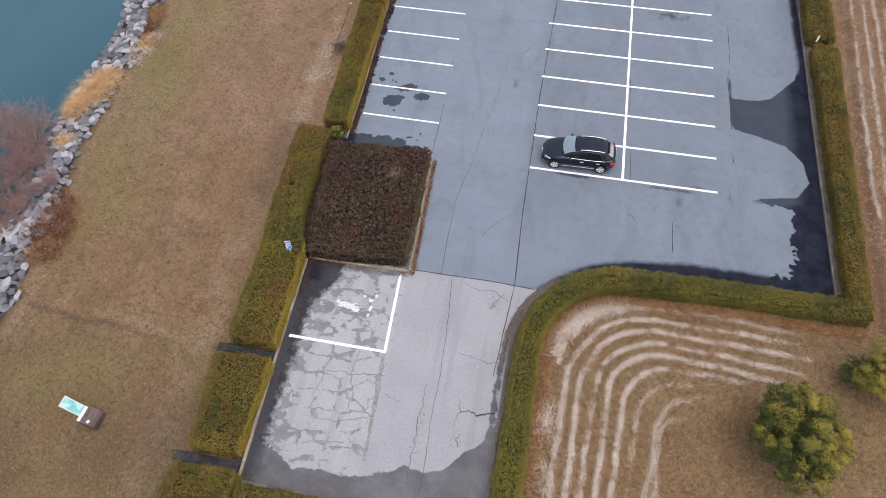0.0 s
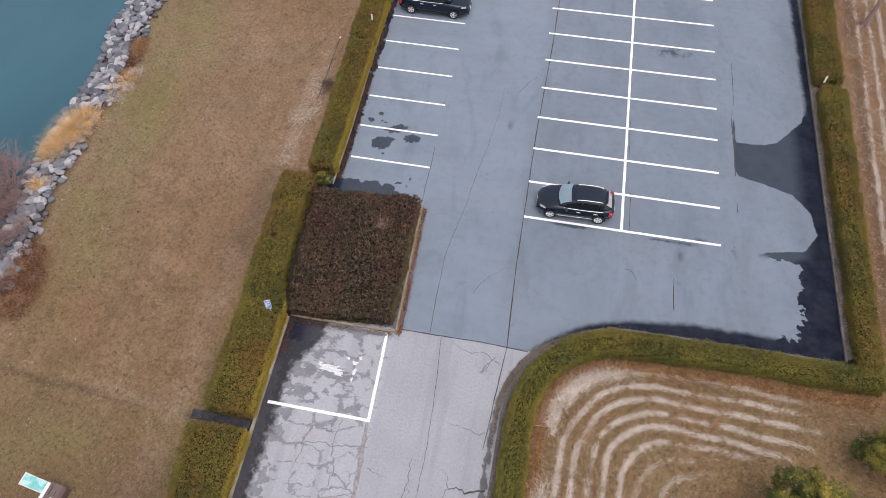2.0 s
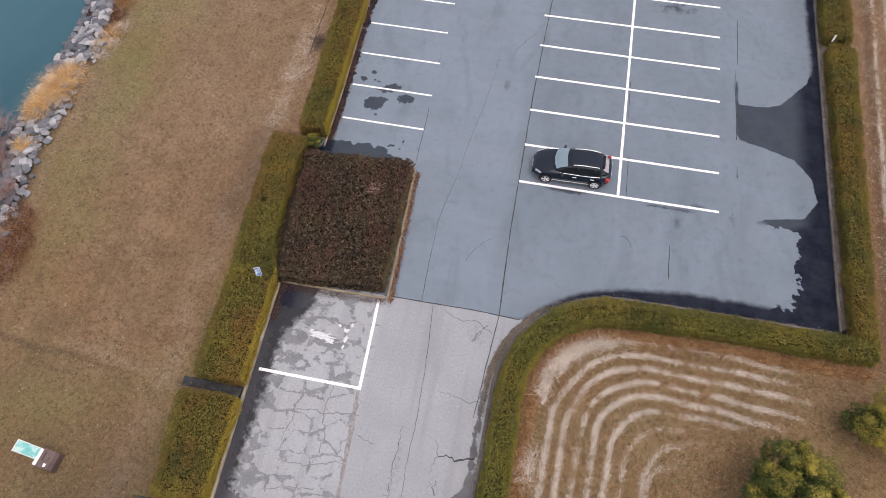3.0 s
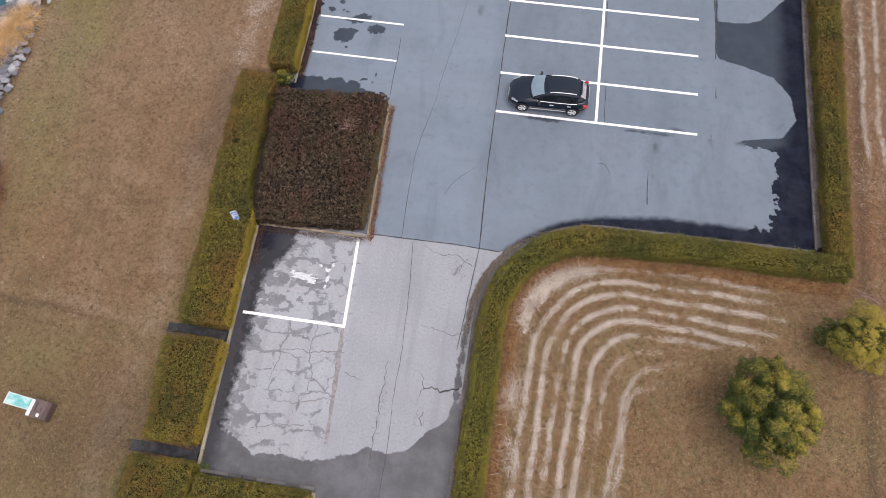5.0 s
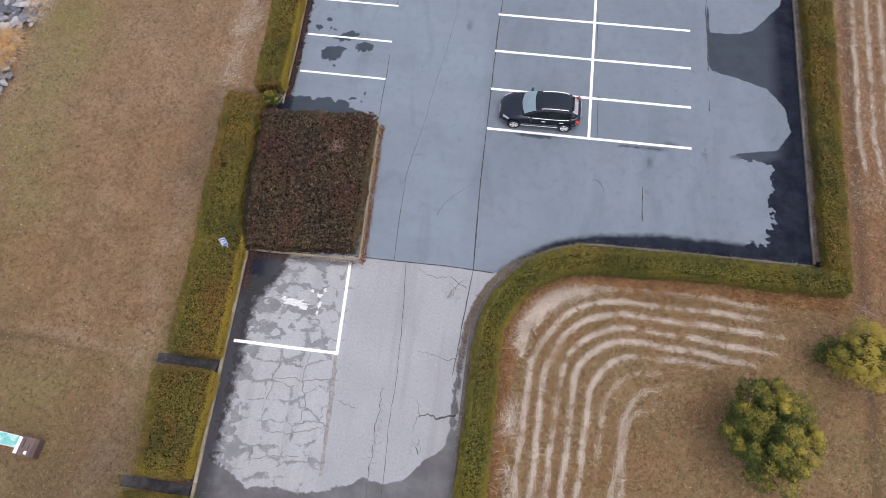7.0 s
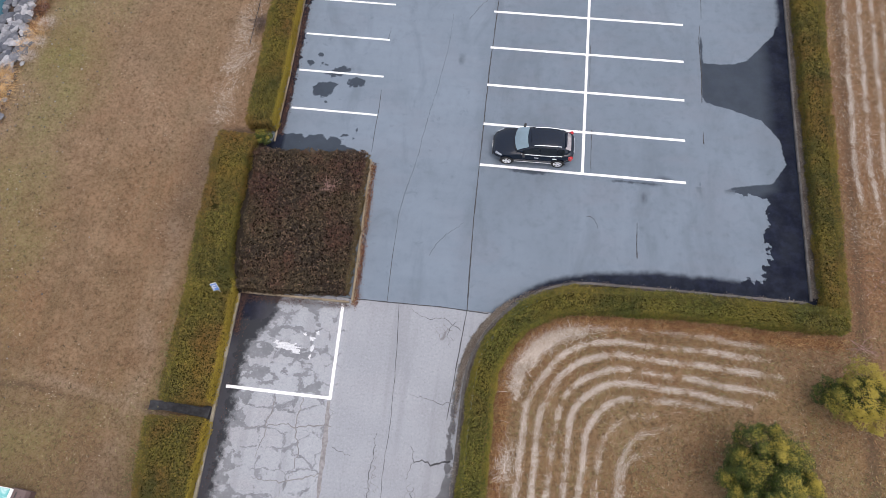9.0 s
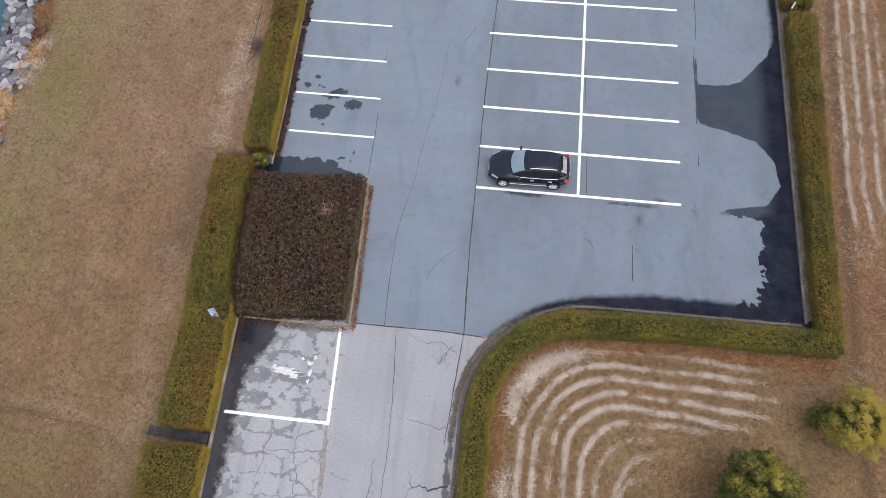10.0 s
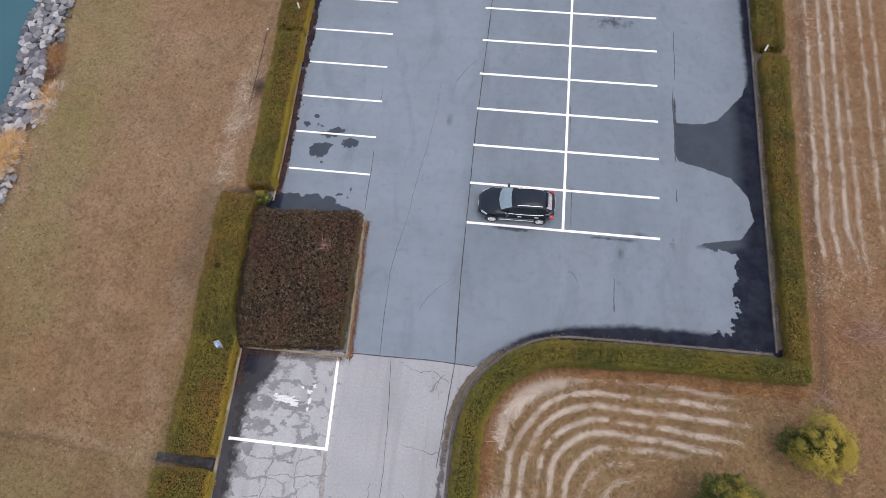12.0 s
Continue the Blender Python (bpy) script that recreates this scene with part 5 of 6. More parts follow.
def small_stones():
    """Broken stones between the boulders and pale pebbles strewn over the lawn's edge."""
    V, F, n = [], [], 0
    r = random.Random(11)
    base = [(np.array([v.co[:] for v in m.vertices]), [list(p.vertices) for p in m.polygons]) for m in ROCKS]
    for k in range(900):
        y = r.uniform(-14, 18)
        lawn = k > 500
        x = float(shore(np.array(y))) - (r.uniform(0.1, 2.0) if not lawn else -abs(r.gauss(0, 2.2)))
        s = r.uniform(0.12, 0.3) if not lawn else r.uniform(0.03, 0.1)
        z = float(ground_height(np.array([x]), np.array([y]))[0]) + 0.02
        v, polys = base[r.randrange(len(base))]
        a = r.uniform(0, 6.28)
        m = np.array([[math.cos(a), -math.sin(a), 0], [math.sin(a), math.cos(a), 0], [0, 0, 1]])
        V.append(v @ m.T * s + [x, y, z])
        F += [[i + n for i in p] for p in polys]
        n += len(v)
    tris = np.array([p for p in F if len(p) == 3])
    a = stuff("small_stones", np.concatenate(V), tris, RUBBLE, "small broken stones and pale pebbles on the bank", "stones")


small_stones()


def reed_tuft(x, y, radius, height, count, mat, name, label, category):
    at = np.stack([rng.normal(0, radius * 0.35, count), rng.normal(0, radius * 0.35, count), np.zeros(count)], 1)
    z = float(ground_height(np.array([x]), np.array([y]))[0])
    out = np.arctan2(at[:, 1], at[:, 0]) + rng.normal(0, 0.9, count)
    lean = rng.uniform(0.15, 1.2, count)
    L = rng.uniform(0.5, 1.0, count) * height / np.maximum(lean, 0.7)
    v, f = blades(at, out, L, rng.uniform(0.006, 0.016, count), lean, 0.4)
    ob = thing(name, label, category, (x, y, max(z, WATER_Z)), 0, "bank plants")
    tagged(part("grass_clump", mesh_np("grass_clump", v, f, mat), mat, ob), kind="stuff")
    return ob


GOLD = "tuft of golden dead reed grass at the water's edge"
for x, y, r, h in ((-31.7, 0.7, 0.8, 1.0), (-31.35, 1.7, 0.8, 1.15), (-32.1, 0.0, 0.7, 0.85), (-31.2, 2.5, 0.5, 0.9), (-31.2, -2.6, 0.45, 0.4), (-31.8, -2.4, 0.5, 0.4)):
    reed_tuft(x, y, r, h, 900, REED, "reed_tuft", GOLD, "reed grass")
for x, y, r, h in ((-30.7, 8.5, 0.7, 0.45), (-31.0, 9.2, 0.6, 0.45), (-30.4, 6.5, 0.6, 0.35)):
    reed_tuft(x, y, r, h, 380, RUST_GRASS, "grass_tuft", "tuft of rust-brown dead grass among the boulders", "grass")


for x, y, r, h in ((-30.55, 5.0, 0.6, 0.4), (-30.35, 5.9, 0.65, 0.4), (-30.0, 6.6, 0.6, 0.3), (-30.2, 4.3, 0.5, 0.3), (-30.0, 5.3, 0.5, 0.25)):
    reed_tuft(x, y, r, h, 300, STRAW if h < 0.35 else REED, "grass_tuft", "tuft of bleached dead grass at the top of the bank", "grass")
for x, y, r, h in ((-28.9, -7.6, 0.9, 0.45), (-28.3, -9.2, 0.9, 0.4), (-29.2, -8.3, 0.8, 0.4), (-29.0, -10.2, 0.8, 0.4)):
    reed_tuft(x, y, r, h, 420, RUST_GRASS, "grass_tuft", "tuft of rust-brown dead grass under the shrubs", "grass")


def branching(start, heading, length, radius, depth, out, droop=0.0):
    """Collects limb segments (a, b, r0, r1) of a small bare plant."""
    p, d = Vector(start), Vector(heading).normalized()
    steps = 3
    for k in range(steps):
        d = (d + Vector((random.gauss(0, 0.16), random.gauss(0, 0.16), random.gauss(0, 0.1) - droop))).normalized()
        q = p + d * length / steps
        out.append((p.copy(), q.copy(), radius * (1 - 0.25 * k), radius * (1 - 0.25 * (k + 1))))
        if depth > 0:
            for _ in range(2 if k else 1):
                side = (d + Vector((random.gauss(0, 0.75), random.gauss(0, 0.75), random.gauss(0.1, 0.4)))).normalized()
                branching(q, side, length * random.uniform(0.5, 0.72), radius * 0.5, depth - 1, out, droop)
        p = q


def limbs_mesh(name, segs, mat):
    """Three-sided tapering limbs, joined."""
    A = np.array([s[0][:] for s in segs])
    B = np.array([s[1][:] for s in segs])
    r0, r1 = np.array([s[2] for s in segs])[:, None], np.array([s[3] for s in segs])[:, None]
    d = unit(B - A)
    s = unit(np.cross(d, np.tile([0.31, 0.47, 0.83], (len(d), 1))))
    t = np.cross(d, s)
    ring = [s, -0.5 * s + 0.87 * t, -0.5 * s - 0.87 * t]
    v = np.stack([A + o * r0 for o in ring] + [B + o * r1 for o in ring], 1)
    k = np.arange(len(d))[:, None] * 6
    f = np.concatenate([k + np.array([[a, (a + 1) % 3, 3 + (a + 1) % 3, 3 + a]]) for a in range(3)], 0)
    return mesh_np(name, v.reshape(-1, 3), f, mat)


def bare_shrub(x, y, height, stems, depth, name="bare_shrub", label="leafless pinkish-brown twiggy shrub on the bank", mat=None, droop=0.0, thick=0.022):
    segs = []
    for k in range(stems):
        a = random.uniform(0, 6.28)
        branching((math.cos(a) * 0.15, math.sin(a) * 0.15, -0.05), (math.cos(a) * random.uniform(0.3, 1.0), math.sin(a) * random.uniform(0.3, 1.0), 0.9), height * random.uniform(0.4, 0.62), thick, depth, segs, droop)
    z = float(ground_height(np.array([x]), np.array([y]))[0])
    ob = thing(name, label, "shrub", (x, y, max(z, WATER_Z)), 0, "bank plants")
    part("brushwood", limbs_mesh("brushwood", segs, mat or TWIG), mat or TWIG, ob)
    return ob


for x, y, h, s in ((-33.6, -2.6, 2.6, 11), (-33.2, -4.6, 2.4, 11), (-32.6, -6.6, 1.8, 12), (-31.9, -8.2, 1.5, 12), (-34.3, -4.2, 2.5, 9), (-31.0, -5.9, 1.1, 10), (-33.0, -9.5, 1.8, 10), (-35.2, -2.2, 2.6, 9), (-35.0, -6.4, 2.4, 9), (-32.4, -4.0, 1.7, 9), (-34.2, -8.0, 2.2, 9), (-31.6, -7.0, 1.1, 9)):
    bare_shrub(x, y, h, round(s * 1.5), 3, thick=0.026)


def rust_shrub(x, y, r, h, count):
    z = float(ground_height(np.array([x]), np.array([y]))[0])
    ob = thing("rust_shrub", "low red-brown shrub with withered leaves on the bank", "shrub", (x, y, z), 0, "bank plants")
    p = unit(rng.normal(0, 1, (count, 3))) * rng.uniform(0.3, 1, (count, 1)) ** 0.5
    p[:, 2] = np.abs(p[:, 2])
    at = p * [r, r, h] * (1 + 0.25 * wobble(p[:, :1] * 3, p[:, 1:2] * 3))
    v, f = leaves(at, unit(p + [0, 0, 0.4]), 0.1, 0.05, 0.9)
    part("foliage", mesh_np("foliage", v, f, RUST_LEAF, {"tint": np.zeros(len(v))}), RUST_LEAF, ob)
    segs = []
    for k in range(9):
        a = random.uniform(0, 6.28)
        branching((0, 0, 0), (math.cos(a), math.sin(a), 0.8), r * 0.8, 0.016, 1, segs)
    part("brushwood", limbs_mesh("brushwood", segs, TWIG), TWIG, ob)


rust_shrub(-29.3, -7.0, 0.9, 0.6, 750)
rust_shrub(-28.6, -8.4, 1.0, 0.6, 850)
rust_shrub(-29.5, -8.9, 0.8, 0.5, 550)
rust_shrub(-28.4, -10.0, 0.8, 0.45, 500)
rust_shrub(-30.7, 7.6, 0.55, 0.4, 500)


def driftwood():
    ob = thing("driftwood", "bleached bare log lying on the boulders", "log", (-31.6, -9.2, -0.45))
    segs = [(Vector((-0.9, 0.9, 0.25)), Vector((0, 0.2, 0.2)), 0.09, 0.085), (Vector((0, 0.2, 0.2)), Vector((0.8, -0.8, 0.1)), 0.085, 0.06), (Vector((0, 0.2, 0.2)), Vector((0.5, 0.5, 0.5)), 0.05, 0.03)]
    bm = bmesh.new()
    for a, b, r0, r1 in segs:
        tube(bm, a, b, r0, r1, 9)
    part("log", bm, plain("bleached_wood", (0.42, 0.34, 0.27), 0.9, var=0.3, scale=8), ob)


driftwood()


# ---- trees ----
def leafy_tree(name, label, x, y, crown, clumps, per_clump, clump_r, leaf, seed, yellow, trunk_r, green_side=(0, 0, 0)):
    """A tree: tapered trunk and limbs, and a crown of many rounded leaf clumps with gaps between them. crown: rx, ry, rz, z of its middle.
    green_side: the side on which the leaves have stayed green."""
    rx, ry, rz, cz = crown
    r = np.random.default_rng(seed)
    random.seed(seed)
    z0 = float(ground_height(np.array([x]), np.array([y]))[0])
    ob = thing(name, label, "tree", (x, y, z0), 0, "field trees")
    k = np.arange(clumps) + 0.5
    h = 1 - 1.7 * k / clumps
    a = k * 2.39996
    d = unit(np.stack([np.cos(a) * np.sqrt(1 - h * h), np.sin(a) * np.sqrt(1 - h * h), h], 1) + r.normal(0, 0.09, (clumps, 3)))
    bulge = 1 + 0.13 * wobble(d[:, :1] * 2 + seed, d[:, 1:2] * 2 + d[:, 2:], 0.9, seed)
    C = d * r.uniform(0.66, 1.03, (clumps, 1)) * [rx, ry, rz] * bulge + [0, 0, cz]
    C[:, 2] = np.maximum(C[:, 2], 0.35)
    V, F, T, n = [], [], [], 0
    for k, c in enumerate(C):
        m = int(per_clump * r.uniform(0.7, 1.3))
        rad = clump_r * r.uniform(0.5, 1.4)
        p = unit(r.normal(0, 1, (m, 3)) + d[k] * 0.55 + [0, 0, 0.3])
        knob = 1 + 0.42 * wobble(p[:, :1] * 3 + k, p[:, 1:2] * 3 + p[:, 2:] * 2, 0.8, k % 7)
        p = p * rad * r.uniform(0.6, 1.0, (m, 1)) * knob * [1, 1, 0.8]
        v, f = leaves(c + p, unit(p / rad + [0, 0, 0.35] + d[k] * 0.2), leaf, leaf * 0.6, 0.42)
        # besides yellowing, gold paints light on eastern and upper clumps and leaf tops
        lit_gold = yellow + 0.2 * r.normal() + 0.3 * (d[k][0] * 0.7 + d[k][2] * 0.3) - max(0.0, float(d[k] @ np.array(green_side)))
        V.append(v), F.append(f + n), T.append(np.repeat(np.clip(lit_gold + (1.25 if yellow < 1 else 0.5) * np.clip(p[:, 2] / rad - 0.42, -0.6, 0.5) + 0.10 * r.normal(0, 1, m), 0, 1), 4))
        n += len(v)
    # inner leaves get no gold, dark for the shade deep in the crown
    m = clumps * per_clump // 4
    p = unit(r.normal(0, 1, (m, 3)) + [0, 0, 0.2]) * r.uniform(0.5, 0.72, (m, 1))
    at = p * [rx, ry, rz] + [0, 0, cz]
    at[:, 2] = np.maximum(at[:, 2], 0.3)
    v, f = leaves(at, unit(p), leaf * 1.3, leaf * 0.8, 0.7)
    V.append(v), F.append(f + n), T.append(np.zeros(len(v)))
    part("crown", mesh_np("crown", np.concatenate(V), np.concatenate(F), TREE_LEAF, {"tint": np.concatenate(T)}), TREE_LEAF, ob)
    bm = bmesh.new()
    tube(bm, (0, 0, -0.1), (0.03, 0.02, cz * 0.55), trunk_r, trunk_r * 0.75, 10)
    tube(bm, (0.03, 0.02, cz * 0.55), (0.0, 0.0, cz + rz * 0.5), trunk_r * 0.75, trunk_r * 0.3, 8)
    part("trunk", bm, BARK, ob)
    for k, c in enumerate(C[::3]):
        a = Vector((0.02, 0.02, cz * r.uniform(0.4, 0.9)))
        b = Vector(c)
        mid = a.lerp(b, 0.5) + Vector((0, 0, 0.12))
        bm = bmesh.new()
        tube(bm, a, mid, trunk_r * 0.35, trunk_r * 0.24, 6)
        tube(bm, mid, b, trunk_r * 0.24, trunk_r * 0.1, 6)
        part("limb", bm, BARK, ob)
    return ob


leafy_tree("tree", "round bushy evergreen tree, yellowing leaf tips with painted light", 7.02, -13.72, (1.68, 1.9, 1.6, 2.2), 96, 680, 0.36, 0.064, 21, 0.3, 0.13)
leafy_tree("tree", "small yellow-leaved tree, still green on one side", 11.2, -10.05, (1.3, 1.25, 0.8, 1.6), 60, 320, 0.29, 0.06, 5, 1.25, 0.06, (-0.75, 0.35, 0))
leafy_tree("shrub", "small olive shrub between hedge and parking bay", -15.95, 0.2, (0.42, 0.26, 0.3, 0.4), 9, 220, 0.2, 0.07, 9, 0.0, 0.03)
leafy_tree("shrub", "low green shrub under the yellow tree", 10.35, -9.85, (0.65, 0.55, 0.4, 0.7), 16, 260, 0.25, 0.065, 6, 0.05, 0.04)


def bare_trunk():
    ob = thing("bare_tree", "bare reddish-brown tree trunk at the field's edge", "tree", (14.6, 19.3, 0.0))
    bm = bmesh.new()
    tube(bm, (0, 0, -0.1), (0.15, 0.1, 1.4), 0.2, 0.14, 10)
    tube(bm, (0.15, 0.1, 1.4), (0.25, 0.3, 3.4), 0.14, 0.1, 9)
    for a in range(5):
        t = a * 1.26
        tube(bm, (math.cos(t) * 0.32, math.sin(t) * 0.32, -0.05), (0.02, 0.02, 0.4), 0.06, 0.1, 6)
    part("trunk", bm, PALE_BARK, ob)
    segs = []
    random.seed(31)
    for k in range(7):
        t = k * 0.9
        branching((0.2, 0.2, 2.0 + 0.2 * k), (math.cos(t), math.sin(t), 0.8), 1.7, 0.05, 2, segs)
    part("branchwork", limbs_mesh("branchwork", segs, PALE_BARK), PALE_BARK, ob)


bare_trunk()


def brush_pile(x, y, label, count, r, mat=TWIG):
    random.seed(17)
    ob = thing("brush_pile", label, "branches", (x, y, GROUND_Z))
    segs = []
    for k in range(count):
        a = random.gauss(0.25, 0.5)
        p = Vector((random.gauss(0, r), random.gauss(0, r * 0.45), random.uniform(0.03, 0.25)))
        branching(p - Vector((math.cos(a), math.sin(a), 0)) * 0.5, (math.cos(a), math.sin(a), 0.05), random.uniform(0.7, 1.5), 0.014, 1, segs, 0.02)
    tagged(part("brushwood", limbs_mesh("brushwood", segs, mat), mat, ob), kind="stuff")


brush_pile(14.6, -4.2, "heap of cut pinkish twigs lying in the field", 42, 0.9)
brush_pile(12.1, -7.6, "few cut brown twigs beside the hedge's end", 5, 0.2)


brush_pile(-17.95, 7.8, "heap of dark dead stalks between pole and hedge", 16, 0.22, BARK)


# ---- vehicles ----
def loft(rows):
    """A skin through cross sections given as half outlines (y, z) from the bottom middle to the top middle."""
    bm = bmesh.new()
    rings = []
    for x, half in rows:
        pts = half + [(-y, z) for y, z in half[-2:0:-1]]
        rings.append([bm.verts.new((x, y, z)) for y, z in pts])
    for a, b in zip(rings[:-1], rings[1:]):
        for k in range(len(a)):
            bm.faces.new((a[k], a[(k + 1) % len(a)], b[(k + 1) % len(a)], b[k]))
    bm.faces.new(rings[0])
    bm.faces.new(rings[-1][::-1])
    return bm


def rounded(ob, levels=2):
    for p in ob.data.polygons:
        p.use_smooth = True
    mod = ob.modifiers.new("round", "SUBSURF")
    mod.levels = mod.render_levels = levels
    return ob


def panel(grid, thick=0.012):
    """A curved panel through a grid of places."""
    bm = bmesh.new()
    vs = [[bm.verts.new(p) for p in row] for row in grid]
    for a, b in zip(vs[:-1], vs[1:]):
        for k in range(len(a) - 1):
            bm.faces.new((a[k], a[k + 1], b[k + 1], b[k]))
    bmesh.ops.recalc_face_normals(bm, faces=bm.faces)
    bmesh.ops.solidify(bm, geom=bm.faces[:], thickness=thick)
    return bm


def wheel(parent, x, y, radius, out):
    hub = part("wheel", tube(bmesh.new(), (x, y - out * 0.19, radius), (x, y - out * 0.02, radius), radius * 0.62, sides=20), TRIM_BLACK, parent)
    bm = bmesh.new()
    prof = [(0.66, -0.19), (0.97, -0.19), (1.0, -0.16), (1.0, -0.03), (0.96, 0.0), (0.68, 0.0), (0.64, -0.03)]
    n = 28
    vs = [[bm.verts.new((x + radius * f * math.cos(6.2832 * k / n), y + out * o, radius + radius * f * math.sin(6.2832 * k / n))) for f, o in prof] for k in range(n)]
    for k in range(n):
        a, b = vs[k], vs[(k + 1) % n]
        for j in range(len(prof)):
            bm.faces.new((a[j], a[(j + 1) % len(prof)], b[(j + 1) % len(prof)], b[j]))
    part("tyre", bm, RUBBER, hub)
    bm = bmesh.new()
    for k in range(5):
        t = 6.2832 * k / 5
        c, s = math.cos(t), math.sin(t)
        for sp in (-0.16, 0.16):
            tube(bm, (x, y - out * 0.01, radius), (x + radius * 0.64 * math.cos(t + sp), y - out * 0.005, radius + radius * 0.64 * math.sin(t + sp)), 0.026, 0.02, 6)
    tube(bm, (x, y - out * 0.03, radius), (x, y + out * 0.005, radius), 0.055, sides=12)
    m = 28
    for k in range(m):
        a, b = 6.2832 * k / m, 6.2832 * (k + 1) / m
        tube(bm, (x + radius * 0.63 * math.cos(a), y - out * 0.01, radius + radius * 0.63 * math.sin(a)), (x + radius * 0.63 * math.cos(b), y - out * 0.01, radius + radius * 0.63 * math.sin(b)), 0.016, sides=5)
    part("rim", bm, SILVER, hub, "silver alloy rim with five double spokes")


def lerp_row(xs, vals, x):
    return float(np.interp(x, xs, vals))


def car(name, label, x, y, turn, length, width, roof_z, nose, belt, cowl, wheel_r, axle, rails, boxy):
    """A car facing its own +x. nose: height of the bonnet's front; belt: height of the side windows' foot; cowl: x of the windscreen's foot."""
    ob = thing(name, label, "car", (x, y, 0), turn, "parked cars")
    h, w = length / 2, width / 2
    lo = 0.2
    xs = [h, h - 0.05, h - 0.2, h - 0.55, cowl + 0.25, cowl - 0.1, 0, -h * 0.45, -h * 0.75, -h + 0.22, -h + 0.06, -h]
    hw = [w * k for k in (0.46, 0.68, 0.84, 0.95, 1, 1, 1, 1, 0.97, 0.89, 0.77, 0.55)]
    top = [nose - 0.12, nose - 0.05, nose + 0.02, nose + 0.12, belt - 0.02, belt + 0.04, belt + 0.04, belt + 0.05, belt + 0.06, belt + 0.05, belt, belt - 0.06]
    rows = []
    for a, b, c in zip(xs, hw, top):
        sh = c - 0.07
        b_lo = lo + (0.06 if abs(a) > h - 0.3 else 0)
        rows.append((a, [(0, b_lo), (b * 0.8, b_lo), (b * 0.95, b_lo + 0.07), (b, b_lo + 0.26), (b * 0.985, sh - 0.16), (b * 0.95, sh - 0.03), (b * 0.86, sh + 0.03), (b * 0.45, c + 0.005), (0, c + 0.015)]))
    body = rounded(part("body", loft(rows), CAR_PAINT, ob))
    # cabin
    tail = -h + (0.12 if boxy else 0.14)
    cx = [cowl + 0.05, cowl - 0.35, cowl - 0.75, cowl - 1.2, -h * 0.35, -h * 0.6, tail + 0.36, tail]
    cz = [belt + 0.02, belt + (roof_z - belt) * 0.55, roof_z - 0.08, roof_z - 0.01, roof_z, roof_z - 0.03, roof_z - (0.06 if boxy else 0.12), belt + (0.25 if boxy else 0.06)]
    wt = [w * 0.82, w * 0.75, w * 0.69, w * 0.68, w * 0.69, w * 0.67, w * 0.61, w * 0.55]
    wb = [w * 0.80, w * 0.88, w * 0.90, w * 0.91, w * 0.91, w * 0.90, w * 0.86, w * 0.8]

    def half(a, lift=0.0):
        z, t, b = lerp_row(cx[::-1], cz[::-1], a), lerp_row(cx[::-1], wt[::-1], a), lerp_row(cx[::-1], wb[::-1], a)
        z += lift
        t += lift
        b += lift
        shoulder = max(z - 0.07, belt + 0.005)
        return [(b, belt - 0.03), (b * 0.6 + t * 0.4, belt * 0.6 + shoulder * 0.4), (t + 0.03, shoulder - 0.02), (t - 0.03, z - 0.02), (t * 0.55, z + 0.01), (0, z + 0.018)]

    rows = [(a, [(0, belt - 0.06)] + half(a)) for a in cx]
    rounded(part("cabin", loft(rows), CAR_PAINT, ob), 1)

    def skin(x0, x1, n, i0, i1, lift, mirror):
        g = []
        for a in np.linspace(x0, x1, n):
            p = half(a, lift)[i0:i1]
            row = [(float(a), yy, zz) for yy, zz in p]
            if mirror:
                row += [(float(a), -yy, zz) for yy, zz in p[-2::-1]]
            g.append(row)
        return g

    screen = [[(p[0] + 0.16 * (1 - (p[1] / (w * 0.8)) ** 2) * (1 - 0.35 * k / 5), p[1], p[2] + 0.012) for p in row] for k, row in enumerate(skin(cowl - 0.14, cowl - 0.70, 6, 3, 6, 0.016, True))]
    part("windscreen", panel(screen), GLASS_SKY, ob, "sloping windscreen, pale sky reflection put into its colour")
    rounded(part("roof", panel(skin(cowl - 0.75, tail + 0.42, 9, 3, 6, 0.014, True), 0.02), CAR_PAINT, ob), 1)
    # the car with rails has its sky reflection painted as pale glass
    part("rear_window", panel(skin(tail + 0.33, tail + 0.05, 4, 3, 6, 0.016, True)), GLASS_REAR_SKY if rails else GLASS_DARK, ob, "sloping rear window")
    cuts = [(cowl - 0.42, cowl - 1.18), (cowl - 1.24, cowl - 2.02), (cowl - 2.08, tail + 0.36)]
    for s in (1, -1):
        for a, b in cuts:
            g = [[(p[0], p[1] * s, p[2]) for p in row] for row in skin(a, b, 4, 0, 3, 0.014, False)]
            part("side_window", panel(g), GLASS_DARK, ob, "dark tinted side window")
        # bright strip under the windows
        bm = bmesh.new()
        pts = [(a, s * (half(a)[0][0] + 0.016), belt - 0.005) for a in np.linspace(cowl - 0.35, tail + 0.45, 8)]
        for p, q in zip(pts[:-1], pts[1:]):
            tube(bm, p, q, 0.017, sides=6)
        part("window_trim", bm, SILVER, ob, "chrome strip under the side windows")
        bm = bmesh.new()
        box(bm, (length * 0.5, 0.03, 0.035), (0, s * (w - 0.005), lo + 0.13), bevel=0.008)
        part("sill_strip", bm, SILVER if rails else TRIM_BLACK, ob)
        for hx in (cowl - 1.08, cowl - 1.95):
            bm = bmesh.new()
            box(bm, (0.2, 0.035, 0.035), (hx, s * (w - 0.012), belt - 0.16), bevel=0.01)
            part("door_handle", bm, SILVER, ob, "chrome door handle")
        bm = bmesh.new()
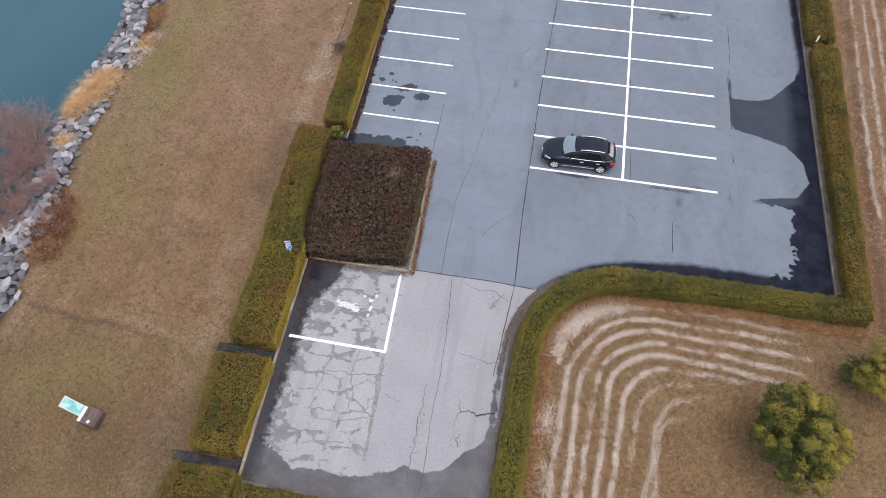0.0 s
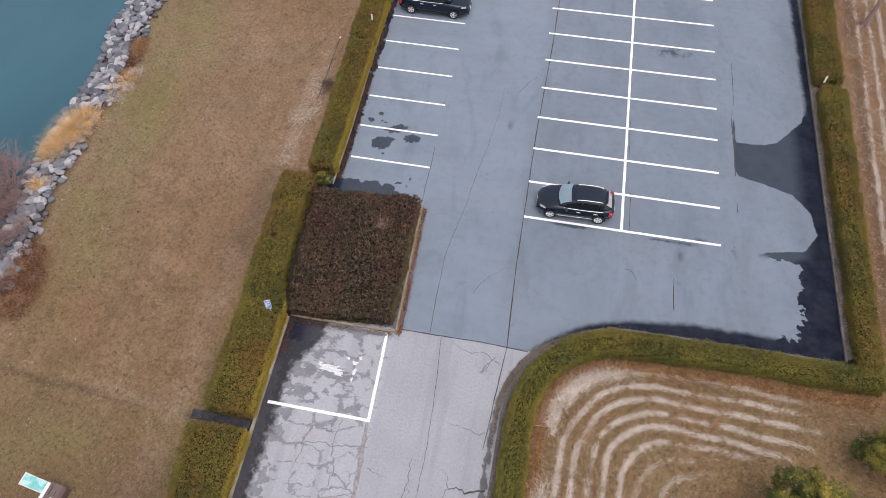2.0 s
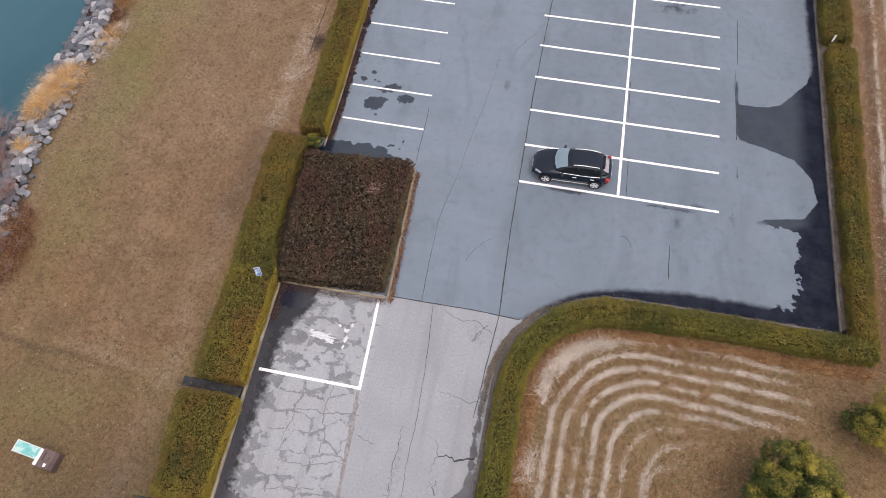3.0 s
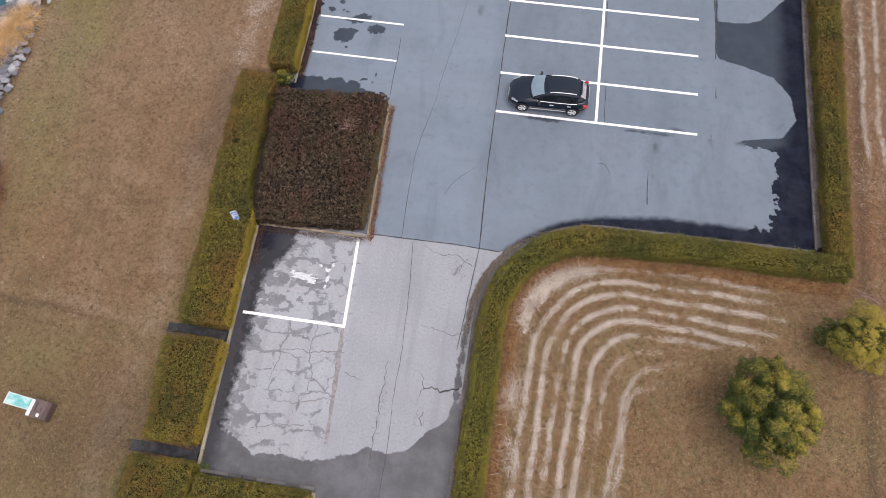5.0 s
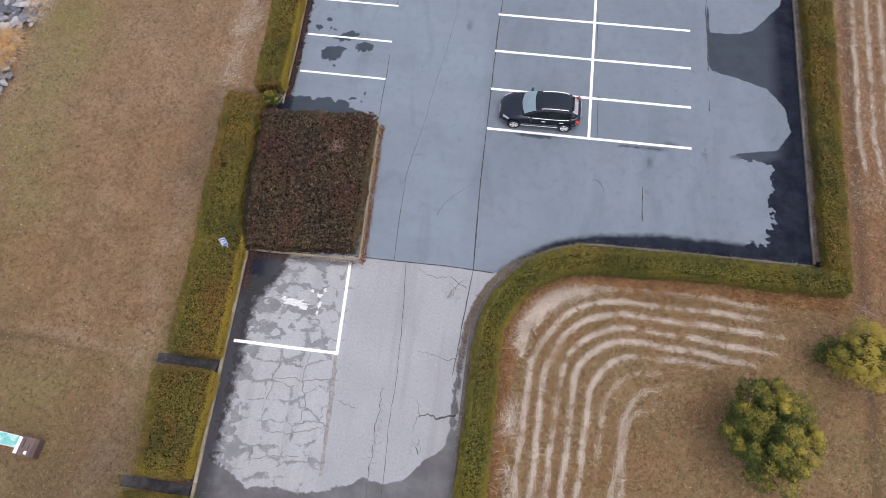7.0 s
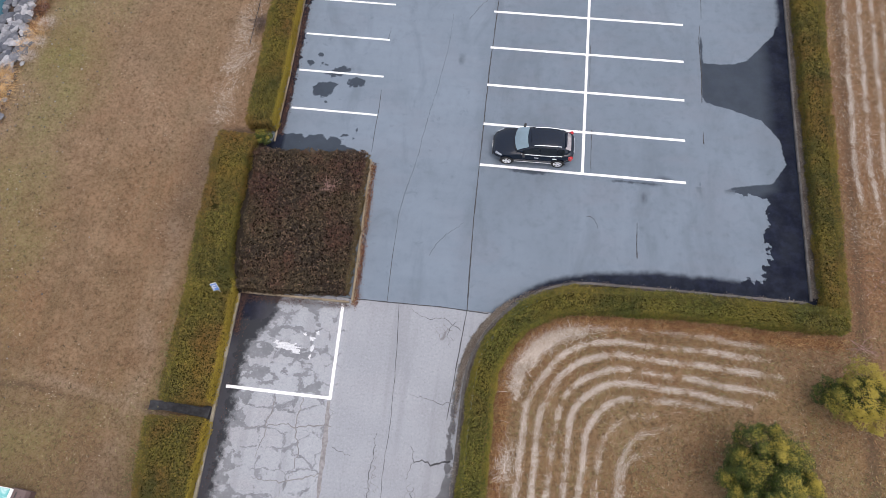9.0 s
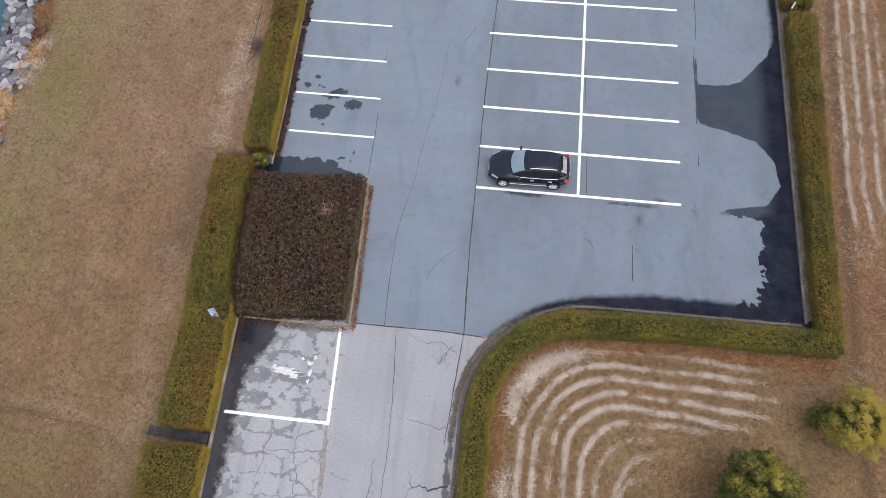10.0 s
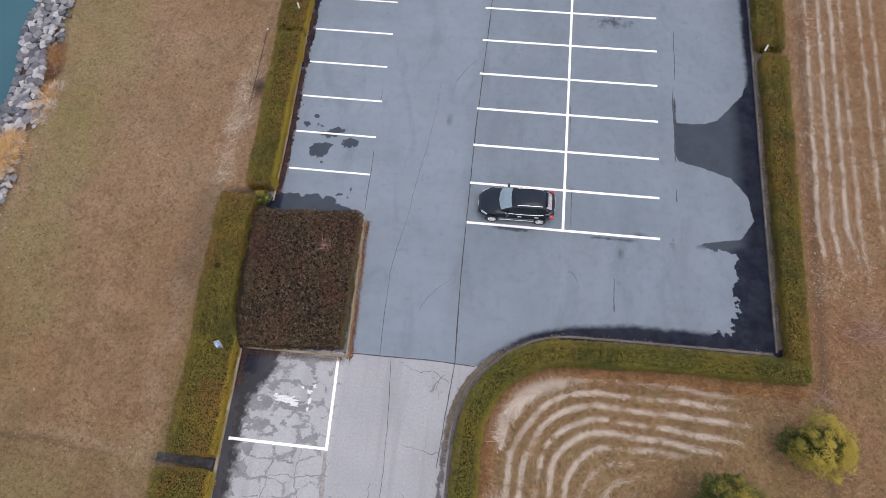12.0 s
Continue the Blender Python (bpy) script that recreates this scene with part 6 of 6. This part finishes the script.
        box(bm, (0.12, 0.19, 0.12), (cowl - 0.45, s * (w + 0.05), belt + 0.04), (0, 0, 12 * s), bevel=0.03)
        part("wing_mirror", bm, TRIM_BLACK, ob)
        if rails:
            bm = bmesh.new()
            pts = [(a, s * (half(a)[3][0] - 0.03), half(a)[3][1] + 0.055) for a in np.linspace(cowl - 0.95, tail + 0.55, 8)]
            for p, q in zip(pts[:-1], pts[1:]):
                tube(bm, p, q, 0.022, sides=8)
            for p in (pts[0], pts[-1]):
                tube(bm, p, (p[0], p[1], p[2] - 0.06), 0.022, sides=8)
            part("roof_rail", bm, SILVER, ob, "silver roof rail")
        # lamps
        g = [[(h - 0.13 - 0.30 * u - 0.03 * v, s * (w * (0.72 + 0.225 * u - 0.03 * v)), nose - 0.10 + (0.12 - 0.07 * u) * v + 0.07 * u) for v in (0, 0.5, 1)] for u in np.linspace(0, 1, 5)]
        part("headlight", panel(g, 0.03), LENS_AND_SHEEN, ob, "clear swept-back headlight")
        bm = bmesh.new()
        box(bm, (0.36, 0.15, 0.24 if not boxy else 0.4), (-h + 0.24, s * w * 0.80, belt - 0.18), (0, -8, -30 * s), bevel=0.04)
        part("tail_light", bm, RED_LENS, ob, "red tail light")
        for ax in axle:
            bm = bmesh.new()
            n = 16
            prev = None
            for k in range(n + 1):
                t = math.pi * (k / n) * 1.1 - math.pi * 0.05
                cur = [bm.verts.new((ax + wheel_r * f * math.cos(t), s * (w + 0.006), wheel_r + wheel_r * f * math.sin(t))) for f in (0.5, 1.14)]
                if prev:
                    bm.faces.new((prev[0], prev[1], cur[1], cur[0]))
                prev = cur
            bmesh.ops.solidify(bm, geom=bm.faces[:], thickness=0.012)
            part("wheel_arch", bm, TRIM_BLACK, ob)
            wheel(ob, ax, s * (w + 0.012), wheel_r, s)
    # bumper, grille, plates and spoiler
    bm = bmesh.new()
    box(bm, (0.06, width * 0.6, 0.16), (h - 0.01, 0, 0.36), bevel=0.02)
    part("grille", bm, TRIM_BLACK, ob)
    bm = bmesh.new()
    box(bm, (0.02, 0.33, 0.165), (h + 0.025, 0, 0.42), bevel=0.004)
    part("number_plate", bm, WHITE_PAINT, ob)
    bm = bmesh.new()
    box(bm, (0.02, 0.33, 0.165), (-h - 0.012, 0, belt - 0.32), bevel=0.004)
    part("number_plate", bm, WHITE_PAINT, ob)
    bm = bmesh.new()
    box(bm, (0.08, width * 0.5, 0.02), (tail + 0.3, 0, lerp_row(cx[::-1], cz[::-1], tail + 0.32) + 0.035), (0, 7, 0), bevel=0.014)
    part("spoiler", bm, CAR_PAINT, ob)
    bm = bmesh.new()
    box(bm, (0.05, width * 0.5, 0.12), (-h + 0.03, 0, belt - 0.1), (0, 25, 0), bevel=0.02)
    # with rails, a pale panel paints the hatch's reflection; otherwise body colour
    part("tailgate_panel", bm, LENS_AND_SHEEN if rails else CAR_PAINT, ob)
    for wy in (0.3, -0.25):
        bm = bmesh.new()
        tube(bm, (cowl + 0.02, wy, belt + 0.055), (cowl - 0.12, wy + 0.45, belt + 0.16), 0.011, sides=5)
        part("wiper", bm, TRIM_BLACK, ob)
    return ob


car("car", "black hatchback with silver roof rails parked on the bay's line", -2.5, 1.04, 181.0, 3.94, 1.68, 1.33, 0.69, 0.88, 0.92, 0.31, (1.25, -1.22), True, False)
car("car", "black minivan parked in a side bay", -13.05, 16.22, -1.5, 4.72, 1.72, 1.8, 0.86, 1.02, 1.25, 0.32, (1.42, -1.45), False, True)


# ---- signs and small things ----
def info_board():
    """A low brown cabinet with a slanted top; a map board leans back from its rear edge."""
    ob = thing("information_board", "brown cabinet with a leaning turquoise map board on the lawn", "sign", (-21.9, -17.66, GROUND_Z), 84)
    ob.scale = (0.88, 0.88, 0.92)
    bm = bmesh.new()
    half = [(-0.42, 0.0), (-0.42, 0.42), (-0.3, 0.58), (0.36, 0.72), (0.36, 0.0)]
    a = [bm.verts.new((-0.42, y, z)) for y, z in half]
    b = [bm.verts.new((0.42, y, z)) for y, z in half]
    bm.faces.new(a[::-1]), bm.faces.new(b)
    for k in range(5):
        bm.faces.new((a[k], a[(k + 1) % 5], b[(k + 1) % 5], b[k]))
    bmesh.ops.bevel(bm, geom=bm.edges[:], offset=0.015, segments=2, affect="EDGES")
    part("cabinet", bm, BROWN_PANEL, ob, "brown painted cabinet")
    bm = bmesh.new()
    box(bm, (0.4, 0.05, 0.02), (0.08, 0.08, 0.675), (12, 0, 0), bevel=0.004)
    part("slot", bm, TRIM_BLACK, ob)
    bm = bmesh.new()
    box(bm, (0.22, 0.03, 0.02), (0.02, -0.16, 0.624), (12, 0, 0), bevel=0.004)
    part("slot", bm, TRIM_BLACK, ob)
    bm = bmesh.new()
    box(bm, (0.15, 0.12, 0.015), (-0.27, -0.12, 0.634), (12, 0, 0))
    part("label", bm, WHITE_PAINT, ob)
    bm = bmesh.new()
    box(bm, (0.76, 0.15, 0.03), (-0.02, 0.3, 0.725), (12, 0, 0), bevel=0.006)
    part("board_foot", bm, WHITE_PAINT, ob, "white strip along the cabinet's rear edge")
    lean, reach = 38, 1.06
    c, s = math.cos(radians(lean)), math.sin(radians(lean))
    bm = bmesh.new()
    box(bm, (0.48, 0.035, reach), (0.1, 0.4 + s * reach / 2, 0.66 + c * reach / 2), (-lean, 0, 0), bevel=0.006)
    part("board", bm, BOARD, ob, "turquoise and white map panel")
    for x, more in ((-0.155, 0.0), (0.355, 0.2)):
        bm = bmesh.new()
        box(bm, (0.03, 0.05, reach + more + 0.06), (x, 0.4 + s * (reach - more) / 2, 0.66 + c * (reach - more) / 2), (-lean, 0, 0), bevel=0.006)
        part("board_edge", bm, WHITE_PAINT, ob)
    bm = bmesh.new()
    box(bm, (0.57, 0.05, 0.035), (0.1, 0.4 + s * (reach + 0.02), 0.66 + c * (reach + 0.02)), (-lean, 0, 0), bevel=0.006)
    part("board_edge", bm, WHITE_PAINT, ob)


info_board()


def parking_sign():
    """A small plate that faces the sky a little, on a short white post standing in the hedge."""
    ob = thing("parking_sign", "small blue and white sign on a white post in the hedge", "sign", (-15.87, -8.23, 0), 24)
    part("post", tube(bmesh.new(), (0, 0, 0), (0, 0, 1.5), 0.03, sides=10), WHITE_PAINT, ob)
    tilt = Matrix.Translation((0, -0.02, 1.5)) @ Matrix.Rotation(radians(-16), 4, "X")

    def flat(bm, size, at, bevel=0.0):
        box(bm, size, at, bevel=bevel)
        bmesh.ops.transform(bm, matrix=tilt, verts=bm.verts[:])
        return bm

    part("plate", flat(bmesh.new(), (0.27, 0.03, 0.50), (0, -0.03, 0.06), 0.006), WHITE_PAINT, ob)
    field = part("symbol", flat(bmesh.new(), (0.24, 0.012, 0.46), (0, -0.052, 0.06), 0.003), BLUE_SIGN, ob, "blue field of the sign")
    bm = bmesh.new()
    box(bm, (0.05, 0.008, 0.30), (-0.07, -0.064, 0.06))
    box(bm, (0.12, 0.008, 0.05), (0.02, -0.064, 0.18))
    part("white_bars", flat(bm, (0.12, 0.008, 0.05), (0.02, -0.064, 0.04)), WHITE_PAINT, field)


parking_sign()


def marker(x, y, turn):
    ob = thing("marker_post", "slim post with a small white plate above the hedge", "sign", (x, y, 0), turn, "marker posts")
    part("post", tube(bmesh.new(), (0, 0, 0), (0, 0, 1.25), 0.02, sides=8), BARK, ob)
    bm = bmesh.new()
    box(bm, (0.10, 0.02, 0.46), (0, -0.035, 1.2), bevel=0.004)
    part("plate", bm, WHITE_PAINT, ob)


marker(10.9, 12.15, 0)
marker(-16.5, 13.1, 10)


def fallen_pole():
    ob = thing("metal_pole", "thin black pole with a white cap lying on the lawn", "pole", (-18.22, 6.2, 0.12))
    part("shaft", tube(bmesh.new(), (0, 0, 0), (-0.22, 5.75, 0.05), 0.018, sides=8), BLACK_METAL, ob)
    part("cap", tube(bmesh.new(), (-0.22, 5.75, 0.05), (-0.225, 5.86, 0.05), 0.05, 0.04, sides=10), WHITE_PAINT, ob, "white end cap")


fallen_pole()
